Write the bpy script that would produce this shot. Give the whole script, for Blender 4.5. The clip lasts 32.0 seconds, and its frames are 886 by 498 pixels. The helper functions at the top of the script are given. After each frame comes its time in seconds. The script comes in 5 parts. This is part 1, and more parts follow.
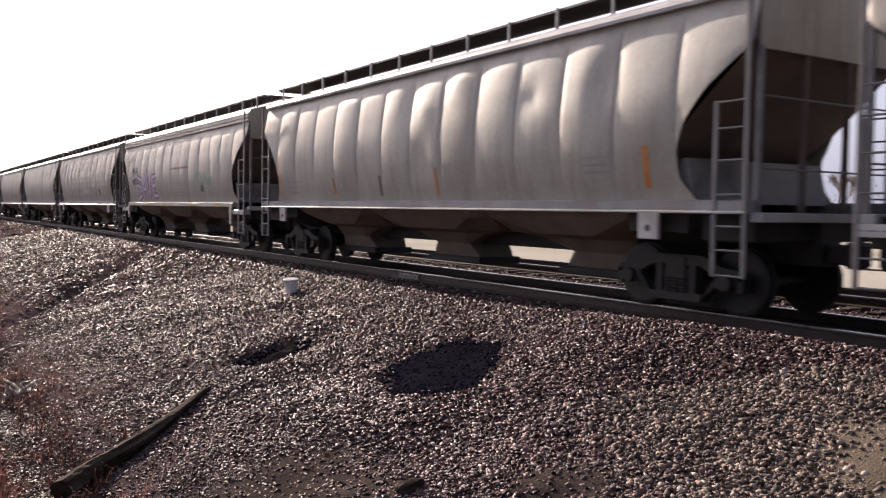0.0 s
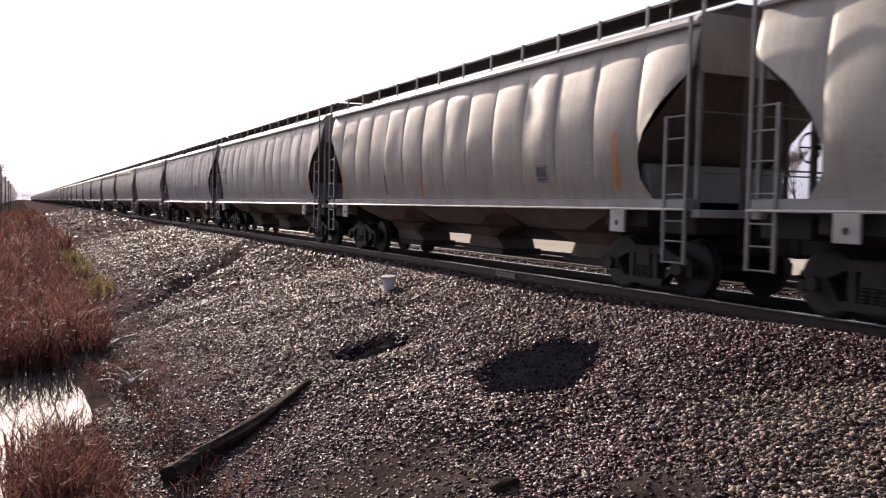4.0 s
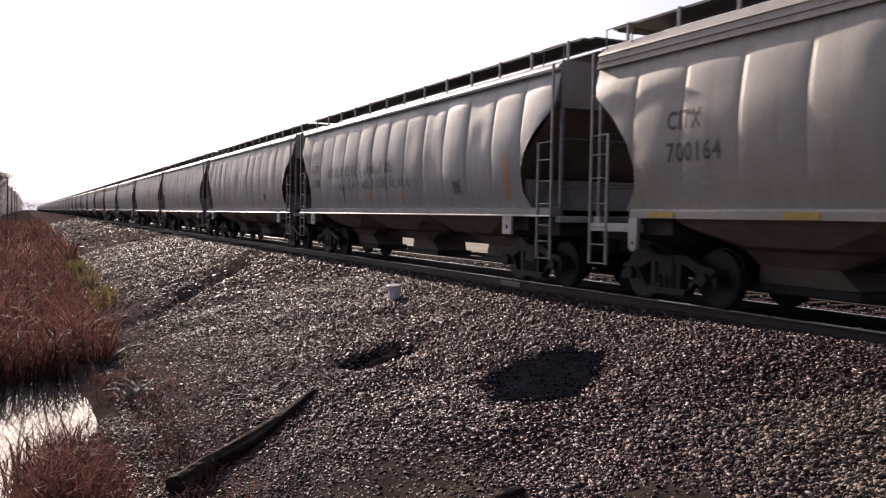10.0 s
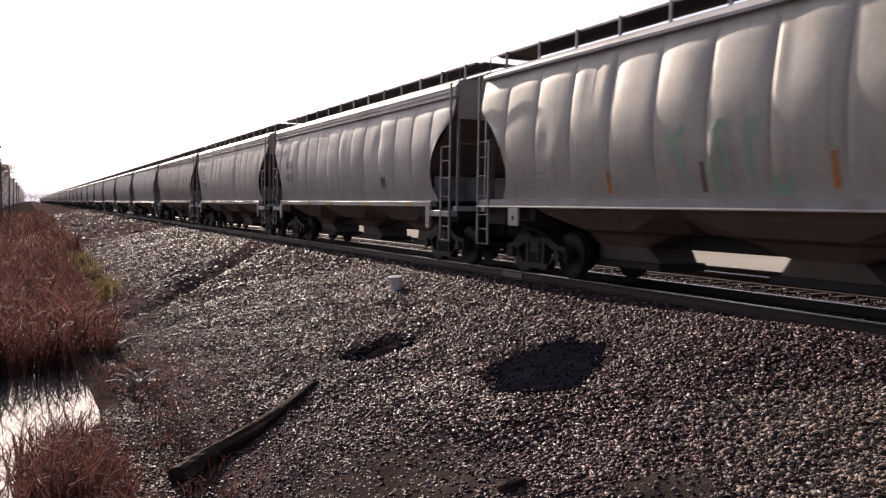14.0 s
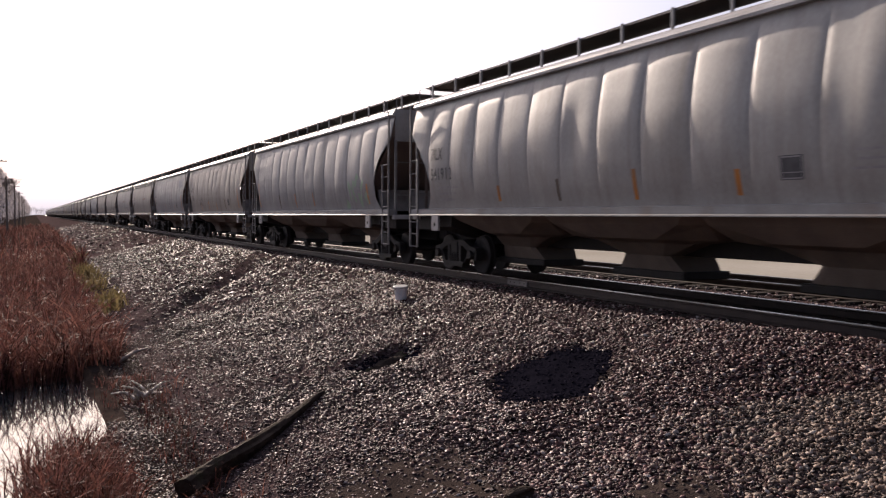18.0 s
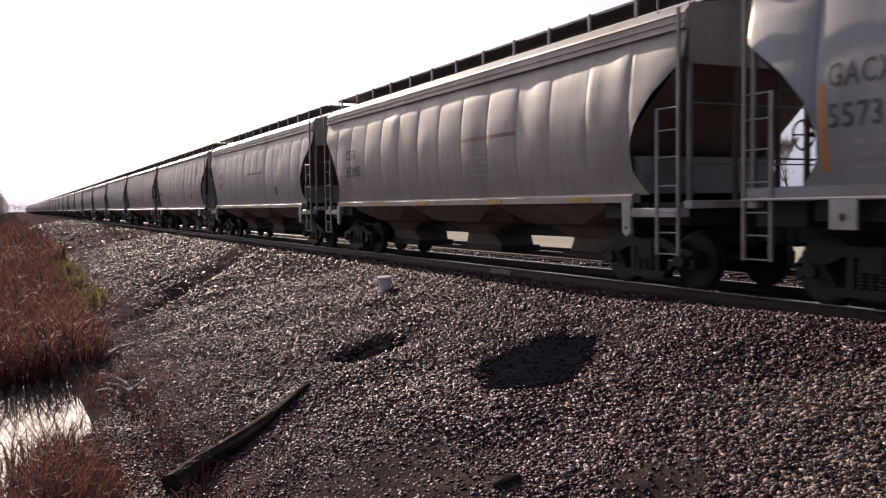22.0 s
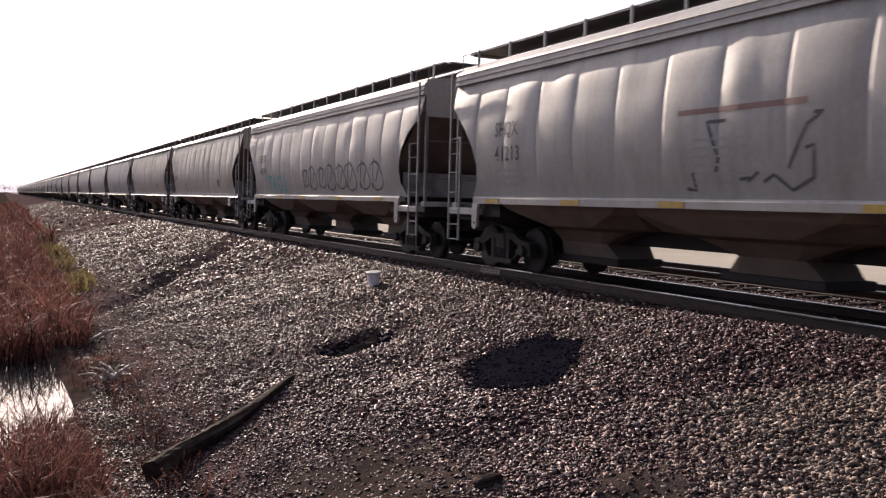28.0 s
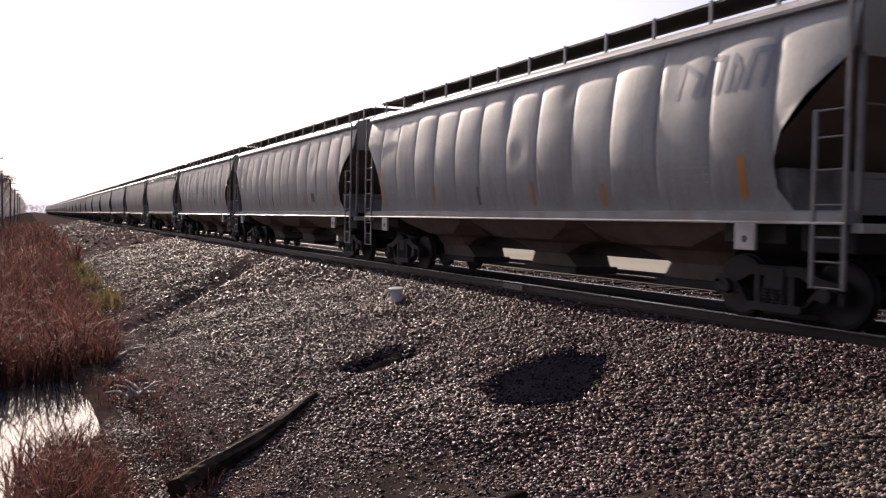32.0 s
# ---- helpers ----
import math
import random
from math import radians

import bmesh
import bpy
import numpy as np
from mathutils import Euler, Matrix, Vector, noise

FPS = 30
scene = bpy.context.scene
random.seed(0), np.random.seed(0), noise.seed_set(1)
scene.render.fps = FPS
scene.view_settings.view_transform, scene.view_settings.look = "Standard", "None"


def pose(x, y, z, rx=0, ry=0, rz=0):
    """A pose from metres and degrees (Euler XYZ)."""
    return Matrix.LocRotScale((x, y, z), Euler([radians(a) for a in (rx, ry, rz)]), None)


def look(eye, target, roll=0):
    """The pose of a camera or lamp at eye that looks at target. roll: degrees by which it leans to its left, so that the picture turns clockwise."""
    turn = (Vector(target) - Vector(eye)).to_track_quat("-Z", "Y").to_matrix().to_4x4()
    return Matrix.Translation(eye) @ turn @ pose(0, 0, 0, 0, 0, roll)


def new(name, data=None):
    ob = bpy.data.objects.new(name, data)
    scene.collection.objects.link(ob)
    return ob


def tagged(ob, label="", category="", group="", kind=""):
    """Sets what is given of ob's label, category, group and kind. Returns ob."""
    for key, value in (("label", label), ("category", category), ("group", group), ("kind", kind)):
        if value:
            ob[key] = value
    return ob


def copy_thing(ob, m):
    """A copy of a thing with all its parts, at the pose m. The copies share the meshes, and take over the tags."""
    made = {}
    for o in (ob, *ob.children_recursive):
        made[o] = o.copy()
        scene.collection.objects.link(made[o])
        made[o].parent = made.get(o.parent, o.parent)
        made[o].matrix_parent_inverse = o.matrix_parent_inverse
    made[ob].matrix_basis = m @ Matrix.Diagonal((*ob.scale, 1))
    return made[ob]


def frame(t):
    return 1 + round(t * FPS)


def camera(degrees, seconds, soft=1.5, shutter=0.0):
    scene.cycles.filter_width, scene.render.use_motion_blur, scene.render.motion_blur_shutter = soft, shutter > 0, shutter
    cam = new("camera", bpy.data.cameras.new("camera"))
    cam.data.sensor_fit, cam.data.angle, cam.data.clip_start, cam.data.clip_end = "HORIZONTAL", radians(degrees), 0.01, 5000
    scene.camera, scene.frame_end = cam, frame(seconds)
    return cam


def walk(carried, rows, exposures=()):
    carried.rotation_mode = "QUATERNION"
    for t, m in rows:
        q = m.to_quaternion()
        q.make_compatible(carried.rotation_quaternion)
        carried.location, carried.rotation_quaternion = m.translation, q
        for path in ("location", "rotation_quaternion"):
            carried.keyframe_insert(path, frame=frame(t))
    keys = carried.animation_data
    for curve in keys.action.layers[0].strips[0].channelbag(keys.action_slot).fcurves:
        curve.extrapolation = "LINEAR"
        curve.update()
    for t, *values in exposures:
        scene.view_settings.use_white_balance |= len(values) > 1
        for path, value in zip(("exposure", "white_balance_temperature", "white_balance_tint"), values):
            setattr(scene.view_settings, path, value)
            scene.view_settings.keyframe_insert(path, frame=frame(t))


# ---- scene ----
cam = camera(54.0, 32.0, soft=1.25, shutter=0.12)
EYE = 1.37          # eye height above the rail heads
TRACK = 10.4        # track centre line, to the right of the camera
PATH = [
    (0.0, pose(0, 0, EYE, 87.45, -0.87, -32.23)),
    (0.5, pose(0, 0, EYE, 88.16, -0.71, -29.36)),
    (1.0, pose(0, 0, EYE, 88.05, -0.74, -29.46)),
    (1.5, pose(0, 0, EYE, 87.03, -0.90, -31.35)),
    (2.0, pose(0, 0, EYE, 86.36, -1.02, -31.12)),
    (2.5, pose(0, 0, EYE, 86.79, -1.28, -28.81)),
    (3.0, pose(0, 0, EYE, 87.23, -0.50, -26.76)),
    (3.5, pose(0, 0, EYE, 87.34, -0.87, -26.07)),
    (5.5, pose(0, 0, EYE, 86.51, -0.64, -24.79)),
    (6.0, pose(0, 0, EYE, 86.48, -0.59, -23.99)),
    (6.5, pose(0, 0, EYE, 87.24, -0.87, -24.12)),
    (7.0, pose(0, 0, EYE, 87.81, -0.65, -24.99)),
    (7.5, pose(0, 0, EYE, 88.11, -0.69, -25.44)),
    (8.0, pose(0, 0, EYE, 88.22, -0.83, -25.59)),
    (8.5, pose(0, 0, EYE, 88.21, -0.98, -25.59)),
    (9.0, pose(0, 0, EYE, 88.25, -1.13, -25.77)),
    (9.5, pose(0, 0, EYE, 88.21, -1.00, -25.91)),
    (10.0, pose(0, 0, EYE, 87.81, -0.89, -25.51)),
    (10.5, pose(0, 0, EYE, 88.17, -1.13, -25.44)),
    (11.0, pose(0, 0, EYE, 88.66, -1.41, -25.80)),
    (11.5, pose(0, 0, EYE, 88.88, -1.66, -25.40)),
    (12.0, pose(0, 0, EYE, 88.52, -1.65, -24.59)),
    (12.5, pose(0, 0, EYE, 87.55, -1.52, -24.53)),
    (13.0, pose(0, 0, EYE, 86.96, -1.09, -25.23)),
    (13.5, pose(0, 0, EYE, 87.07, -1.03, -25.31)),
    (15.5, pose(0, 0, EYE, 87.72, -0.27, -25.76)),
    (16.0, pose(0, 0, EYE, 87.98, -0.47, -25.91)),
    (16.5, pose(0, 0, EYE, 88.34, -0.54, -25.73)),
    (17.0, pose(0, 0, EYE, 88.56, -0.70, -25.79)),
    (17.5, pose(0, 0, EYE, 88.65, -0.42, -26.14)),
    (18.0, pose(0, 0, EYE, 87.84, -0.28, -25.12)),
    (18.5, pose(0, 0, EYE, 87.11, -0.87, -25.31)),
    (19.0, pose(0, 0, EYE, 87.35, -1.28, -26.41)),
    (19.5, pose(0, 0, EYE, 86.82, -0.96, -26.43)),
    (20.0, pose(0, 0, EYE, 86.71, -0.34, -23.97)),
    (20.5, pose(0, 0, EYE, 86.64, -0.21, -23.35)),
    (21.0, pose(0, 0, EYE, 86.69, -0.09, -23.74)),
    (21.5, pose(0, 0, EYE, 86.96, 0.28, -24.65)),
    (22.0, pose(0, 0, EYE, 87.15, 0.76, -26.27)),
    (22.5, pose(0, 0, EYE, 87.08, 0.39, -27.46)),
    (23.0, pose(0, 0, EYE, 86.96, -0.14, -27.64)),
    (23.5, pose(0, 0, EYE, 87.06, -0.06, -27.91)),
    (24.0, pose(0, 0, EYE, 87.10, -0.65, -27.98)),
    (24.5, pose(0, 0, EYE, 87.01, -1.10, -27.64)),
    (25.0, pose(0, 0, EYE, 87.02, -1.78, -27.37)),
    (25.5, pose(0, 0, EYE, 86.97, -2.03, -26.76)),
    (26.0, pose(0, 0, EYE, 86.79, -1.64, -26.35)),
    (26.5, pose(0, 0, EYE, 86.74, -1.15, -26.21)),
    (28.5, pose(0, 0, EYE, 87.16, -1.65, -26.96)),
    (29.0, pose(0, 0, EYE, 87.60, -1.77, -26.81)),
    (29.5, pose(0, 0, EYE, 87.95, -1.07, -26.78)),
    (30.0, pose(0, 0, EYE, 88.29, -1.22, -26.90)),
    (30.5, pose(0, 0, EYE, 88.36, -1.08, -26.72)),
    (31.0, pose(0, 0, EYE, 88.34, -0.88, -26.27)),
    (31.5, pose(0, 0, EYE, 88.18, -0.99, -25.70)),
    (32.0, pose(0, 0, EYE, 88.01, -0.99, -25.36)),
]
EXPOSURES = [(t, stops + 0.22, 5930, 23) for t, stops in (
    (0, 0.72), (1, 0.5), (2, 0.72), (3, 0.67), (6, 0.43), (7, 0.26), (8, 0.17), (9, 0.2), (10, 0.26),
    (11, 0.29), (12, 0.09), (13, 0.29), (16, 0.26), (17, 0.17), (18, 0.17), (19, 0.34), (20, 0.47), (21, 0.31),
    (22, 0.21), (23, 0.4), (24, 0.48), (25, 0.53), (26, 0.51), (29, 0.46), (30, 0.27), (31, 0.23), (32, 0.25))]
walk(cam, PATH, exposures=EXPOSURES)

# ---------------------------------------------------------------- light
SUN_AZ, SUN_EL = -0.6, 21.0      # degrees: azimuth from +y towards +x, elevation
world = bpy.data.worlds.new("sky")
scene.world = world
world.use_nodes = True
wn = world.node_tree
sky = wn.nodes.new("ShaderNodeTexSky")
sky.sky_type = "NISHITA"
sky.sun_disc = False
sky.sun_elevation = radians(SUN_EL)
sky.sun_rotation = radians(SUN_AZ)
sky.dust_density = 6.0
sky.air_density = 1.2
pale = wn.nodes.new("ShaderNodeHueSaturation")       # thin high haze pales the sky
pale.inputs["Saturation"].default_value = 0.85
pale.inputs["Value"].default_value = 0.8
wn.links.new(sky.outputs[0], pale.inputs["Color"])
haze = wn.nodes.new("ShaderNodeMix")
haze.data_type, haze.blend_type = "RGBA", "ADD"
haze.inputs[0].default_value = 1.0
haze.inputs[7].default_value = (1.3, 1.5, 2.0, 1)
wn.links.new(pale.outputs[0], haze.inputs[6])
sa, se = radians(SUN_AZ), radians(SUN_EL)
to_sun = Vector((math.sin(sa) * math.cos(se), math.cos(sa) * math.cos(se), math.sin(se)))
way, near_sun, low = wn.nodes.new("ShaderNodeTexCoord"), wn.nodes.new("ShaderNodeVectorMath"), wn.nodes.new("ShaderNodeMapRange")
near_sun.operation = "DOT_PRODUCT"
near_sun.inputs[1].default_value = to_sun
wn.links.new(way.outputs["Generated"], near_sun.inputs[0])
wn.links.new(near_sun.outputs["Value"], low.inputs["Value"])
low.inputs["From Min"].default_value, low.inputs["From Max"].default_value = 0.22, 0.95
low.inputs["To Min"].default_value, low.inputs["To Max"].default_value = 0.0, 1.0
rim = wn.nodes.new("ShaderNodeMix")                  # bright haze round the sun, thinning with the angle from it
rim.data_type, rim.blend_type = "RGBA", "ADD"
rim.inputs[7].default_value = (8.6, 8.6, 8.7, 1)
wn.links.new(low.outputs[0], rim.inputs[0])
wn.links.new(haze.outputs[2], rim.inputs[6])
wn.links.new(rim.outputs[2], wn.nodes["Background"].inputs[0])
wn.nodes["Background"].inputs[1].default_value = 0.05
sun = new("sun", bpy.data.lights.new("sun", "SUN"))
sun.data.energy, sun.data.angle, sun.data.color = 5.0, radians(0.6), (1.0, 0.84, 0.60)
sun.matrix_world = look(to_sun * 60, (0, 0, 0))


# ---------------------------------------------------------------- materials
def material(name, ca, cb, scale=4.0, rough=0.7, bump=0.2, fine=60.0, metal=0.0, stretch=(1, 1, 1), island=0.0,
             objrand=0.0, lo=0.35, hi=0.65, spec=0.4, dist=0.02, dirt=None, dirt_scale=1.2, dirt_lo=0.5, dirt_hi=0.75, pale=None, glow=0.0, streak=0.0):
    """Two colours mixed by a coarse and a fine noise, with bump; optional dirt, per-island and per-object variation."""
    m = bpy.data.materials.new(name)
    m.use_nodes = True
    nt = m.node_tree
    b = nt.nodes["Principled BSDF"]
    tc = nt.nodes.new("ShaderNodeTexCoord")
    mp = nt.nodes.new("ShaderNodeMapping")
    mp.inputs["Scale"].default_value = stretch
    nt.links.new(tc.outputs["Object"], mp.inputs[0])

    def noise_of(s, detail=4.0):
        n = nt.nodes.new("ShaderNodeTexNoise")
        n.inputs["Scale"].default_value, n.inputs["Detail"].default_value = s, detail
        nt.links.new(mp.outputs[0], n.inputs["Vector"])
        return n.outputs["Fac"]

    def ramp(fac, a, c):
        r = nt.nodes.new("ShaderNodeMapRange")
        r.inputs["From Min"].default_value, r.inputs["From Max"].default_value = a, c
        nt.links.new(fac, r.inputs["Value"])
        return r.outputs[0]

    def mix(fac, a, c, mode="MIX"):
        x = nt.nodes.new("ShaderNodeMix")
        x.data_type, x.blend_type = "RGBA", mode
        for socket, value in ((x.inputs[0], fac), (x.inputs[6], a), (x.inputs[7], c)):
            if isinstance(value, (int, float)):
                socket.default_value = value
            elif isinstance(value, tuple):
                socket.default_value = (*value, 1)
            else:
                nt.links.new(value, socket)
        return x.outputs[2]

    coarse, small = noise_of(scale), noise_of(fine)
    col = mix(ramp(coarse, lo, hi), ca, cb)
    if dirt:
        col = mix(ramp(noise_of(dirt_scale, 6.0), dirt_lo, dirt_hi), col, dirt)
    if streak:                   # grime washed down the sheet
        ms2, ns = nt.nodes.new("ShaderNodeMapping"), nt.nodes.new("ShaderNodeTexNoise")
        ms2.inputs["Scale"].default_value = (1, 1, 0.06)
        ns.inputs["Scale"].default_value, ns.inputs["Detail"].default_value = 6.0, 5.0
        nt.links.new(tc.outputs["Object"], ms2.inputs[0])
        nt.links.new(ms2.outputs[0], ns.inputs["Vector"])
        washed = nt.nodes.new("ShaderNodeMath")
        washed.operation = "MULTIPLY"
        washed.inputs[1].default_value = streak
        nt.links.new(ramp(ns.outputs["Fac"], 0.5, 0.78), washed.inputs[0])
        col = mix(washed.outputs[0], col, dirt)
    grain = mix(ramp(small, 0.2, 0.8), (0.82, 0.82, 0.82), (1.16, 1.16, 1.16))
    col = mix(1.0, col, grain, "MULTIPLY")
    if island or objrand:
        if island:
            g = nt.nodes.new("ShaderNodeNewGeometry")
            rnd, amount = g.outputs["Random Per Island"], island
        else:
            g = nt.nodes.new("ShaderNodeObjectInfo")
            rnd, amount = g.outputs["Random"], objrand
        hue = mix(rnd, (1 - amount, 1 - amount, 1 - amount), (1 + amount, 1 + amount * 0.9, 1 + amount * 0.8))
        col = mix(1.0, col, hue, "MULTIPLY")
        if pale:
            col = mix(ramp(rnd, 0.86, 1.0), col, pale)
    nt.links.new(col, b.inputs["Base Color"])
    b.inputs["Metallic"].default_value = metal
    b.inputs["Specular IOR Level"].default_value = spec
    rr = nt.nodes.new("ShaderNodeMapRange")
    rr.inputs["To Min"].default_value, rr.inputs["To Max"].default_value = max(rough - 0.12, 0.02), min(rough + 0.12, 1)
    nt.links.new(coarse, rr.inputs["Value"])
    nt.links.new(rr.outputs[0], b.inputs["Roughness"])
    if bump:
        bp = nt.nodes.new("ShaderNodeBump")
        bp.inputs["Strength"].default_value, bp.inputs["Distance"].default_value = bump, dist
        nt.links.new(small, bp.inputs["Height"])
        nt.links.new(bp.outputs[0], b.inputs["Normal"])
    if glow:                     # thin leaves let light through
        tr, ms = nt.nodes.new("ShaderNodeBsdfTranslucent"), nt.nodes.new("ShaderNodeMixShader")
        ms.inputs[0].default_value = glow
        nt.links.new(col, tr.inputs["Color"])
        nt.links.new(b.outputs[0], ms.inputs[1])
        nt.links.new(tr.outputs[0], ms.inputs[2])
        nt.links.new(ms.outputs[0], nt.nodes["Material Output"].inputs["Surface"])
    return m


def paint(name, ca, cb, dirt):
    return material(name, ca, cb, scale=0.9, rough=0.54, bump=0.06, fine=35, stretch=(1, 1, 0.35), dirt=dirt,
                    dirt_scale=1.6, dirt_lo=0.52, dirt_hi=0.85, spec=0.85, streak=0.5)


GREY = paint("grey_car_paint", (0.345, 0.325, 0.295), (0.295, 0.275, 0.25), (0.20, 0.17, 0.14))
TAN = paint("tan_car_paint", (0.325, 0.285, 0.235), (0.275, 0.24, 0.20), (0.18, 0.14, 0.11))
COOL = paint("cool_grey_car_paint", (0.275, 0.272, 0.268), (0.232, 0.228, 0.228), (0.164, 0.139, 0.124))
CREAM = paint("cream_car_paint", (0.385, 0.35, 0.285), (0.325, 0.292, 0.24), (0.215, 0.18, 0.135))
BROWN = paint("brown_car_paint", (0.245, 0.195, 0.16), (0.205, 0.163, 0.135), (0.14, 0.108, 0.088))
WHITE = material("white_trim_paint", (0.50, 0.48, 0.455), (0.40, 0.38, 0.36), 2.0, 0.45, 0.06, 50, dirt=(0.28, 0.245, 0.21))
SILL = material("dusty_grey_sill_paint", (0.31, 0.30, 0.29), (0.25, 0.24, 0.23), 2.0, 0.5, 0.06, 50, dirt=(0.24, 0.20, 0.17))
RUSTY = material("rusty_hopper_paint", (0.135, 0.105, 0.08), (0.195, 0.152, 0.12), 1.1, 0.8, 0.2, 40, dirt=(0.11, 0.085, 0.07))
END_DARK = material("dark_brown_end_paint", (0.12, 0.085, 0.072), (0.16, 0.12, 0.10), 1.3, 0.8, 0.15, 40, dirt=(0.10, 0.08, 0.07))
IRON = material("dark_truck_iron", (0.017, 0.0145, 0.013), (0.03, 0.025, 0.021), 5.0, 0.75, 0.3, 50)
WHEEL = material("worn_wheel_steel", (0.022, 0.019, 0.018), (0.036, 0.03, 0.027), 4.0, 0.65, 0.1, 40, metal=0.2)
GRATING = material("dark_walkway_steel", (0.09, 0.085, 0.08), (0.14, 0.12, 0.11), 3.0, 0.6, 0.2, 50, metal=0.3)
LADDER = material("faded_grey_steel_paint", (0.21, 0.195, 0.19), (0.15, 0.138, 0.13), 4.0, 0.5, 0.1, 50)
ORANGE = material("orange_reflective_tape", (0.55, 0.22, 0.04), (0.46, 0.17, 0.04), 6.0, 0.45, 0.05, 60, dirt=(0.3, 0.16, 0.08))
YELLOW = material("yellow_reflective_tape", (0.46, 0.30, 0.05), (0.38, 0.25, 0.05), 6.0, 0.45, 0.05, 60)
GREY_INK = material("faded_grey_print", (0.30, 0.28, 0.28), (0.36, 0.34, 0.33), 6.0, 0.7, 0.05, 60)
END_GREY = material("grimy_grey_end_paint", (0.24, 0.22, 0.205), (0.32, 0.295, 0.275), 1.3, 0.7, 0.1, 40, dirt=(0.10, 0.08, 0.07))
BLACK_INK = material("faded_black_lettering", (0.07, 0.068, 0.072), (0.12, 0.115, 0.115), 6.0, 0.7, 0.05, 60)
RED_INK = material("rust_red_lettering", (0.27, 0.16, 0.135), (0.24, 0.15, 0.13), 6.0, 0.7, 0.05, 60)
PURPLE_INK = material("purple_spray_paint", (0.22, 0.09, 0.22), (0.28, 0.13, 0.27), 6.0, 0.6, 0.05, 60)
PINK_INK = material("pale_pink_spray_paint", (0.66, 0.55, 0.60), (0.6, 0.5, 0.56), 6.0, 0.6, 0.05, 60)
TEAL_INK = material("teal_spray_paint", (0.06, 0.30, 0.30), (0.08, 0.36, 0.34), 6.0, 0.6, 0.05, 60)
GREEN_INK = material("faded_green_spray_paint", (0.25, 0.36, 0.24), (0.30, 0.38, 0.28), 3.0, 0.6, 0.05, 60)
BLUE_INK = material("faded_blue_paint", (0.17, 0.18, 0.24), (0.21, 0.22, 0.28), 3.0, 0.6, 0.05, 60)
RAIL = material("rail_steel", (0.036, 0.026, 0.023), (0.055, 0.04, 0.034), 5.0, 0.6, 0.2, 60, metal=0.4)
RAIL_HEAD = material("polished_rail_head", (0.45, 0.43, 0.41), (0.38, 0.36, 0.34), 3.0, 0.3, 0.03, 40, metal=1.0)
TIE = material("creosoted_tie_wood", (0.035, 0.028, 0.023), (0.06, 0.048, 0.04), 6.0, 0.9, 0.4, 40, spec=0.1, stretch=(0.3, 2, 2), objrand=0.25)
GRAVEL = material("ballast_bed", (0.075, 0.052, 0.050), (0.11, 0.078, 0.074), 1.2, 0.95, 1.0, 26, dist=0.06, spec=0.0,
                  dirt=(0.045, 0.037, 0.032), dirt_scale=0.5)
STONE = material("ballast_stone", (0.062, 0.035, 0.036), (0.122, 0.075, 0.074), 9.0, 0.44, 0.18, 70, island=0.95, spec=0.09, pale=(0.50, 0.43, 0.38))
STONE_DIRTY = material("dirty_ballast_stone", (0.056, 0.034, 0.035), (0.105, 0.067, 0.067), 9.0, 0.46, 0.18, 70, island=0.95, spec=0.07, pale=(0.40, 0.34, 0.31))
STONE_PALE = material("pale_gravel_pebble", (0.11, 0.078, 0.063), (0.21, 0.16, 0.13), 9.0, 0.62, 0.3, 70, island=0.8, spec=0.22, pale=(0.42, 0.36, 0.30))
SANDY = material("sandy_path", (0.11, 0.087, 0.064), (0.15, 0.12, 0.09), 2.5, 0.95, 0.8, 45, spec=0.0)
STONE_BLACK = material("near_black_stone", (0.010, 0.009, 0.014), (0.018, 0.016, 0.024), 9.0, 0.9, 0.2, 70, island=0.4, spec=0.0)
FIELD = material("dry_field", (0.34, 0.31, 0.25), (0.42, 0.385, 0.32), 0.05, 0.95, 0.3, 8, spec=0.0, dirt=(0.25, 0.23, 0.14), dirt_scale=0.02)
REED = material("dry_reed", (0.082, 0.035, 0.031), (0.16, 0.074, 0.060), 0.35, 0.65, 0.1, 30, island=0.85, spec=0.06, glow=0.32, lo=0.42, hi=0.58)
REED_GREEN = material("fading_green_reed", (0.10, 0.082, 0.035), (0.15, 0.115, 0.055), 0.6, 0.7, 0.1, 30, island=0.4, spec=0.12, glow=0.45)
MUD = material("marsh_mud", (0.035, 0.026, 0.022), (0.055, 0.041, 0.034), 2.0, 0.95, 0.5, 20, spec=0.0)
BARK = material("grey_brown_bark", (0.12, 0.095, 0.075), (0.19, 0.155, 0.13), 5.0, 0.9, 0.5, 30, stretch=(2, 2, 0.4))
# haze of the far woods is put into this pale colour; glow lightens it further
WOODS = material("haze_paled_woods_twig", (0.36, 0.33, 0.335), (0.44, 0.41, 0.42), 0.05, 0.95, 0.0, 8, island=0.2, spec=0.0, glow=0.35)
# plausible bark grey, on the light side to suggest haze on distant trees
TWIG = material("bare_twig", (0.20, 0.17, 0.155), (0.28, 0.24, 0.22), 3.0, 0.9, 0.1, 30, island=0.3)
LOG = material("weathered_log", (0.036, 0.025, 0.02), (0.066, 0.047, 0.036), 4.0, 0.95, 0.9, 30, spec=0.05, stretch=(2, 0.4, 2), dirt=(0.05, 0.046, 0.024), dirt_scale=2.5)
DRIFT = material("bleached_driftwood", (0.46, 0.41, 0.36), (0.36, 0.31, 0.27), 6.0, 0.6, 0.3, 40)
TIN = material("white_plastic_bucket", (0.82, 0.81, 0.79), (0.72, 0.71, 0.69), 6.0, 0.4, 0.1, 50)


